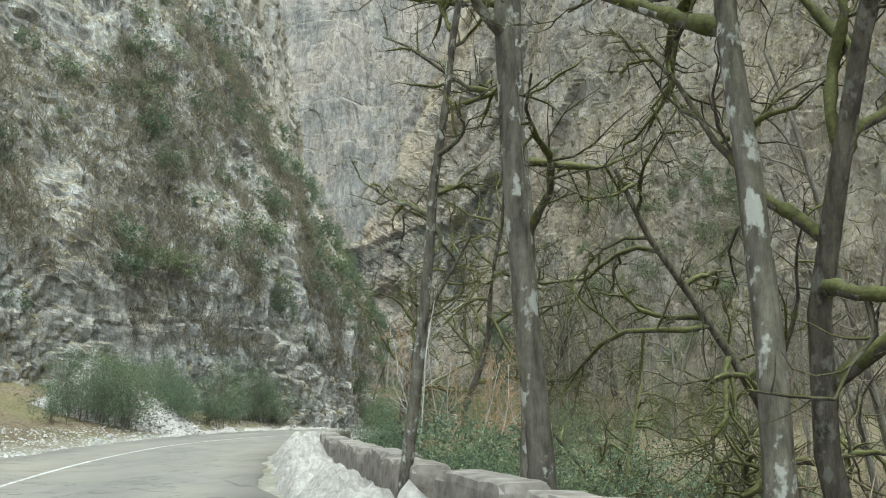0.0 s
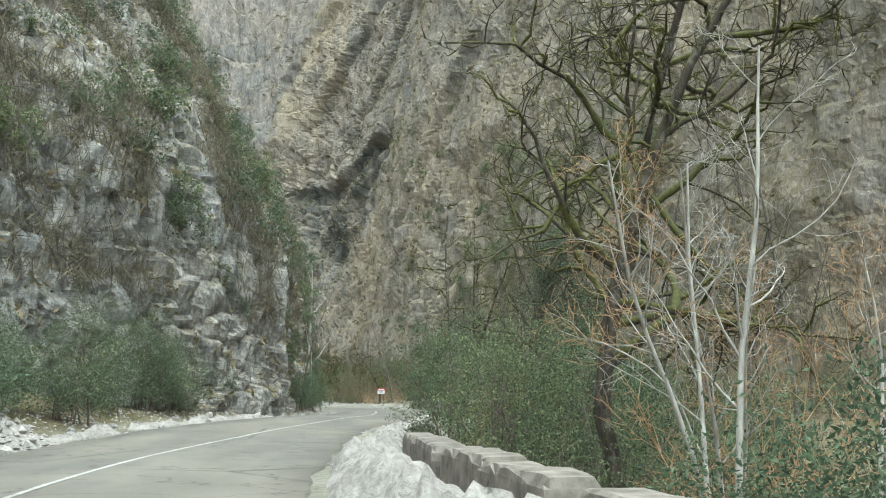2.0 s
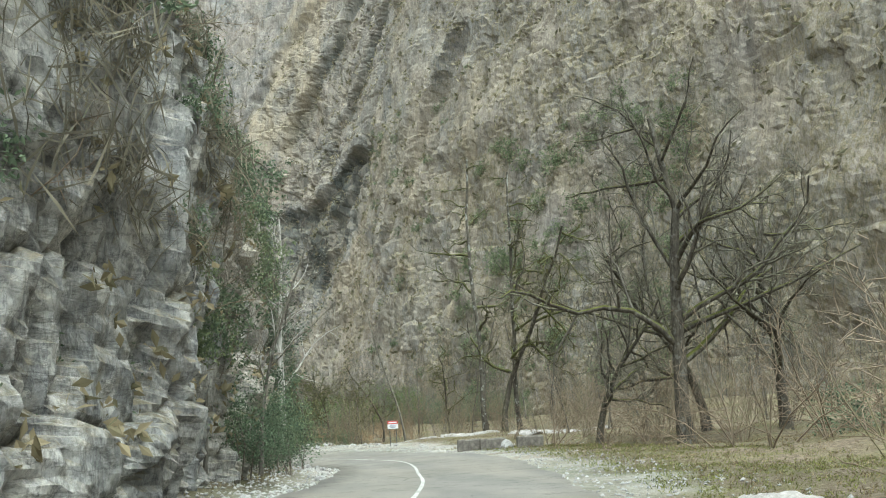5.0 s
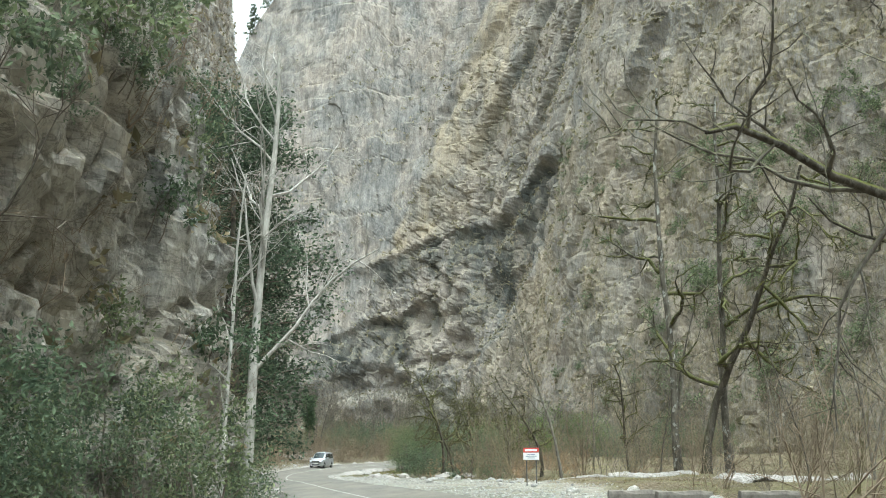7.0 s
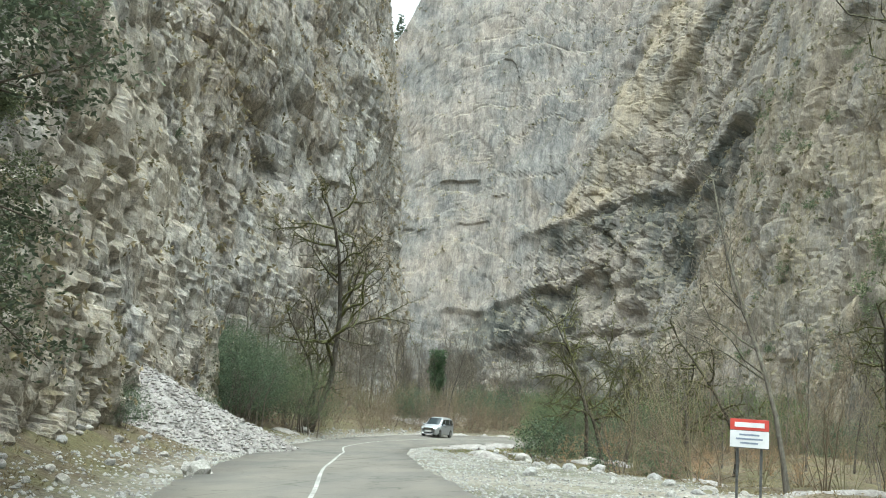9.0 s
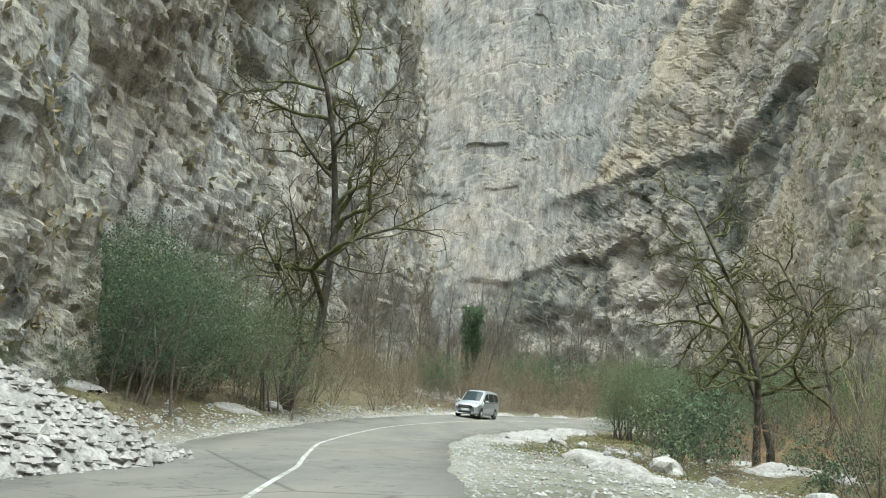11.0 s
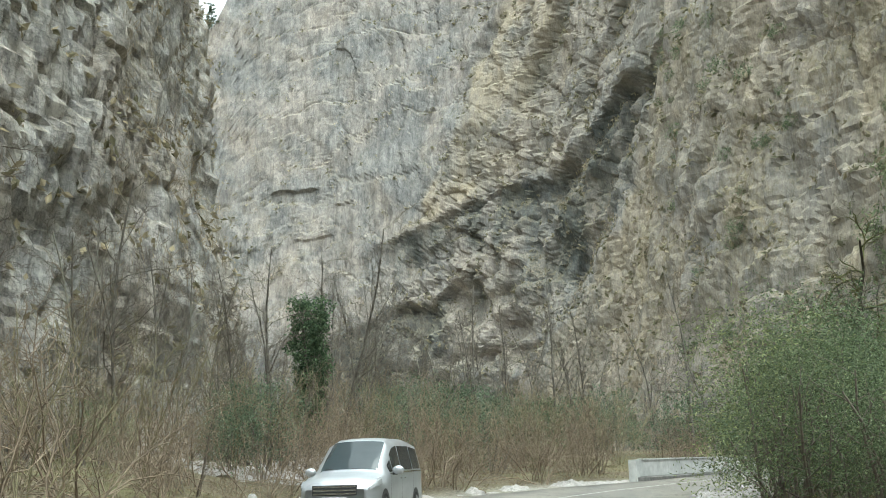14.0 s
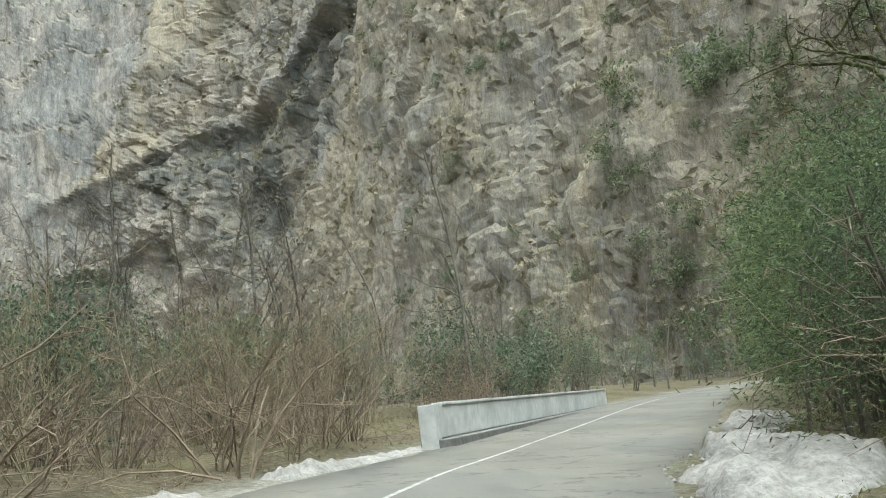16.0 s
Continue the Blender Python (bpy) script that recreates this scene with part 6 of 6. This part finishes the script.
def van_section(y):
    """Half section at a distance y from the nose: points (x, z) from the sill to the middle of the roof."""
    top = np.interp(y, [0, 0.05, 0.25, 0.95, 1.25, 1.85, 2.2, 3.4, 4.35, 4.52, 4.6], [0.72, 0.84, 0.92, 1.06, 1.32, 1.74, 1.81, 1.84, 1.79, 1.7, 1.6])
    belt = min(np.interp(y, [0, 0.3, 1.0, 4.6], [0.7, 0.86, 0.98, 1.08]), top - 0.03)
    half = np.interp(y, [0, 0.08, 0.3, 0.8, 4.2, 4.5, 4.6], [0.62, 0.74, 0.82, 0.85, 0.85, 0.81, 0.76])
    roof = np.interp(y, [0, 0.95, 1.9, 4.6], [0.6, 0.7, 0.62, 0.6])
    low = np.interp(y, [0, 0.3, 4.3, 4.6], [0.26, 0.2, 0.22, 0.34])
    sh = min(top - 0.02, max(belt + 0.01, top - 0.12))
    return [(half * 0.9, low), (half, low + 0.12), (half + 0.005, 0.62), (half, belt), ((half * 0.35 + roof * 0.65), sh), (roof * 0.86, top - 0.015), (roof * 0.45, top + 0.01), (0, top + 0.015)]


def van_patch(y0, y1, a, b, lift, ny=8, na=4, side=1):
    """A piece of the van's skin between two distances and two places along the section, lifted off it."""
    def at(y, f):
        s = np.array(van_section(y))
        i = min(int(f), len(s) - 2)
        return s[i] + (s[i + 1] - s[i]) * (f - i)
    V = []
    for y in np.linspace(y0, y1, ny):
        for f in np.linspace(a, b, na):
            p = at(y, f)
            e = 0.02
            du = at(y, min(f + e, 6.999)) - at(y, max(f - e, 0))
            dy = at(min(y + e, 4.6), f) - at(max(y - e, 0), f)
            n = np.cross((du[0], 0, du[1]), (dy[0], 2 * e, dy[1]))
            n = n / (np.linalg.norm(n) + 1e-9)
            if n[0] < 0 and p[0] > 0.3:
                n = -n
            if p[0] <= 0.3 and n[2] < 0:
                n = -n
            q = np.array([p[0], y, p[1]]) + n * lift
            V.append((q[0] * side, q[1], q[2]))
    f = grid_faces(ny, na)
    me = fast_mesh("glass", V, f if side < 0 else f[:, ::-1], [], True)
    return me


def van(x, y, z, turn):
    root = thing("van", "silver minivan with tinted side windows on the road", "van", at=Matrix.Translation((x, y, z)) @ Matrix.Rotation(radians(turn), 4, "Z") @ Matrix.Translation((0, -2.3, 0)))
    ys = np.unique(np.concatenate([np.linspace(0, 4.6, 40), [0.05, 0.95, 1.85]]))
    V = []
    for yy in ys:
        s = van_section(yy)
        ring = s + [(-a, b) for a, b in s[-2::-1]]
        V += [(a, yy, b) for a, b in ring]
    m = 15
    F = list(grid_faces(len(ys), m))
    me = bpy.data.meshes.new("body")
    last = (len(ys) - 1) * m
    me.from_pydata(V, [], [list(map(int, f)) for f in F] + [list(range(m))[::-1], [last + i for i in range(m)]] + [[i * m, i * m + m - 1, (i + 1) * m + m - 1, (i + 1) * m] for i in range(len(ys) - 1)])
    me.materials.append(CAR_PAINT)
    me.polygons.foreach_set("use_smooth", np.full(len(me.polygons), True))
    me.update()
    part("body", me, None, root)

    def skin(name, mat, label="", **k):
        g = van_patch(**k)
        g.name = name
        g.materials.append(mat)
        return part(name, g, None, root, label)

    half = van_patch(1.0, 1.83, 4.75, 6.999, 0.006, 10, 8)
    co = np.empty(3 * len(half.vertices), np.float32)
    half.vertices.foreach_get("co", co)
    co = co.reshape(10, 8, 3)
    whole = np.concatenate([co, (co * (-1, 1, 1))[:, -2::-1]], 1)
    whole[:, 7, 0] = 0
    bpy.data.meshes.remove(half)
    part("windscreen", fast_mesh("windscreen", whole.reshape(-1, 3), grid_faces(10, 15)[:, ::-1], [CAR_SCREEN], True), None, root)
    for side in (1, -1):
        for y0, y1 in ((1.62, 2.3), (2.36, 3.42), (3.48, 4.3)):
            skin("side_window", CAR_GLASS, y0=y0, y1=y1, a=3.12, b=3.9, lift=0.006, side=side)
        skin("quarter_window", CAR_GLASS, y0=1.3, y1=1.56, a=3.15, b=3.75, lift=0.006, side=side)
        skin("headlight", LAMP, "clear wraparound headlight", y0=0.06, y1=0.62, a=2.55, b=3.5, lift=0.012, side=side)
        skin("door_handle", CHROME, y0=2.08, y1=2.24, a=2.72, b=2.78, lift=0.03, ny=4, na=3, side=side)
        skin("door_handle", CHROME, y0=2.46, y1=2.62, a=2.72, b=2.78, lift=0.03, ny=4, na=3, side=side)
        for y0 in (1.34, 2.325, 3.44):
            skin("door_seam", TRIM, y0=y0, y1=y0 + 0.012, a=1.1, b=2.95, lift=0.003, ny=2, na=8, side=side)
        skin("belt_moulding", CHROME, y0=1.3, y1=4.35, a=3.02, b=3.07, lift=0.01, ny=16, na=2, side=side)
        bm = bmesh.new()
        bmesh.ops.create_uvsphere(bm, u_segments=14, v_segments=8, radius=1)
        bmesh.ops.transform(bm, matrix=Matrix.Translation((side * 1.0, 1.42, 1.08)) @ Matrix.Diagonal((0.13, 0.08, 0.095, 1)), verts=bm.verts[:])
        mirror = part("wing_mirror", bm, CAR_PAINT, root)
        part("stalk", box(bmesh.new(), side * 0.93 - 0.06, 1.4, 0.98, side * 0.93 + 0.06, 1.45, 1.03, 0.01), TRIM, mirror)
        for wy in (0.86, 3.68):
            bm = bmesh.new()
            bmesh.ops.create_cone(bm, cap_ends=True, segments=28, radius1=0.315, radius2=0.315, depth=0.2)
            bmesh.ops.bevel(bm, geom=[e for e in bm.edges if abs(e.verts[0].co.z - e.verts[1].co.z) < 0.01], offset=0.035, segments=3, affect="EDGES")
            bmesh.ops.transform(bm, matrix=Matrix.Translation((side * 0.765, wy, 0.315)) @ Matrix.Rotation(radians(90), 4, "Y"), verts=bm.verts[:])
            wheel = part("wheel", bm, RUBBER, root, "black rubber tyre")
            bm = bmesh.new()
            for s_ in range(6):
                box(bm, -0.015, -0.035, 0.0, 0.015, 0.035, 0.2, 0.006, Matrix.Translation((side * 0.868, wy, 0.315)) @ Matrix.Rotation(s_ * math.pi / 3, 4, "X"))
            bmesh.ops.create_cone(bm, cap_ends=True, segments=24, radius1=0.07, radius2=0.06, depth=0.03, matrix=Matrix.Translation((side * 0.87, wy, 0.315)) @ Matrix.Rotation(radians(90), 4, "Y"))
            part("rim", bm, CHROME, wheel, "silver alloy rim")
            bm = bmesh.new()
            bmesh.ops.create_circle(bm, cap_ends=True, segments=28, radius=0.36, matrix=Matrix.Translation((side * 0.8565, wy, 0.34)) @ Matrix.Rotation(radians(90), 4, "Y"))
            part("wheel_arch", bm, TRIM, root)
    for i, z0 in enumerate((0.6, 0.67, 0.74)):
        part("grille_bar", box(bmesh.new(), -0.46, -0.02, z0, 0.46, 0.045, z0 + 0.032, 0.008), CHROME, root)
    part("grille", box(bmesh.new(), -0.48, -0.008, 0.58, 0.48, 0.05, 0.79, 0.01), TRIM, root)
    part("lower_intake", box(bmesh.new(), -0.44, -0.012, 0.3, 0.44, 0.05, 0.4, 0.01), TRIM, root)
    part("number_plate", box(bmesh.new(), -0.26, -0.03, 0.44, 0.26, -0.008, 0.55, 0.004), PLATE, root, "pale number plate with a dark bar")
    for sx in (-0.3, 0.3):
        part("wiper", box(bmesh.new(), -0.24, -0.008, -0.006, 0.24, 0.008, 0.012, 0.003, Matrix.Translation((sx, 1.03, 1.125)) @ Matrix.Rotation(radians(6), 4, "Z")), TRIM, root)


vx, vy, va, vz = on_road(198.8, -1.5)
van(vx, vy, vz + 0.02, va)
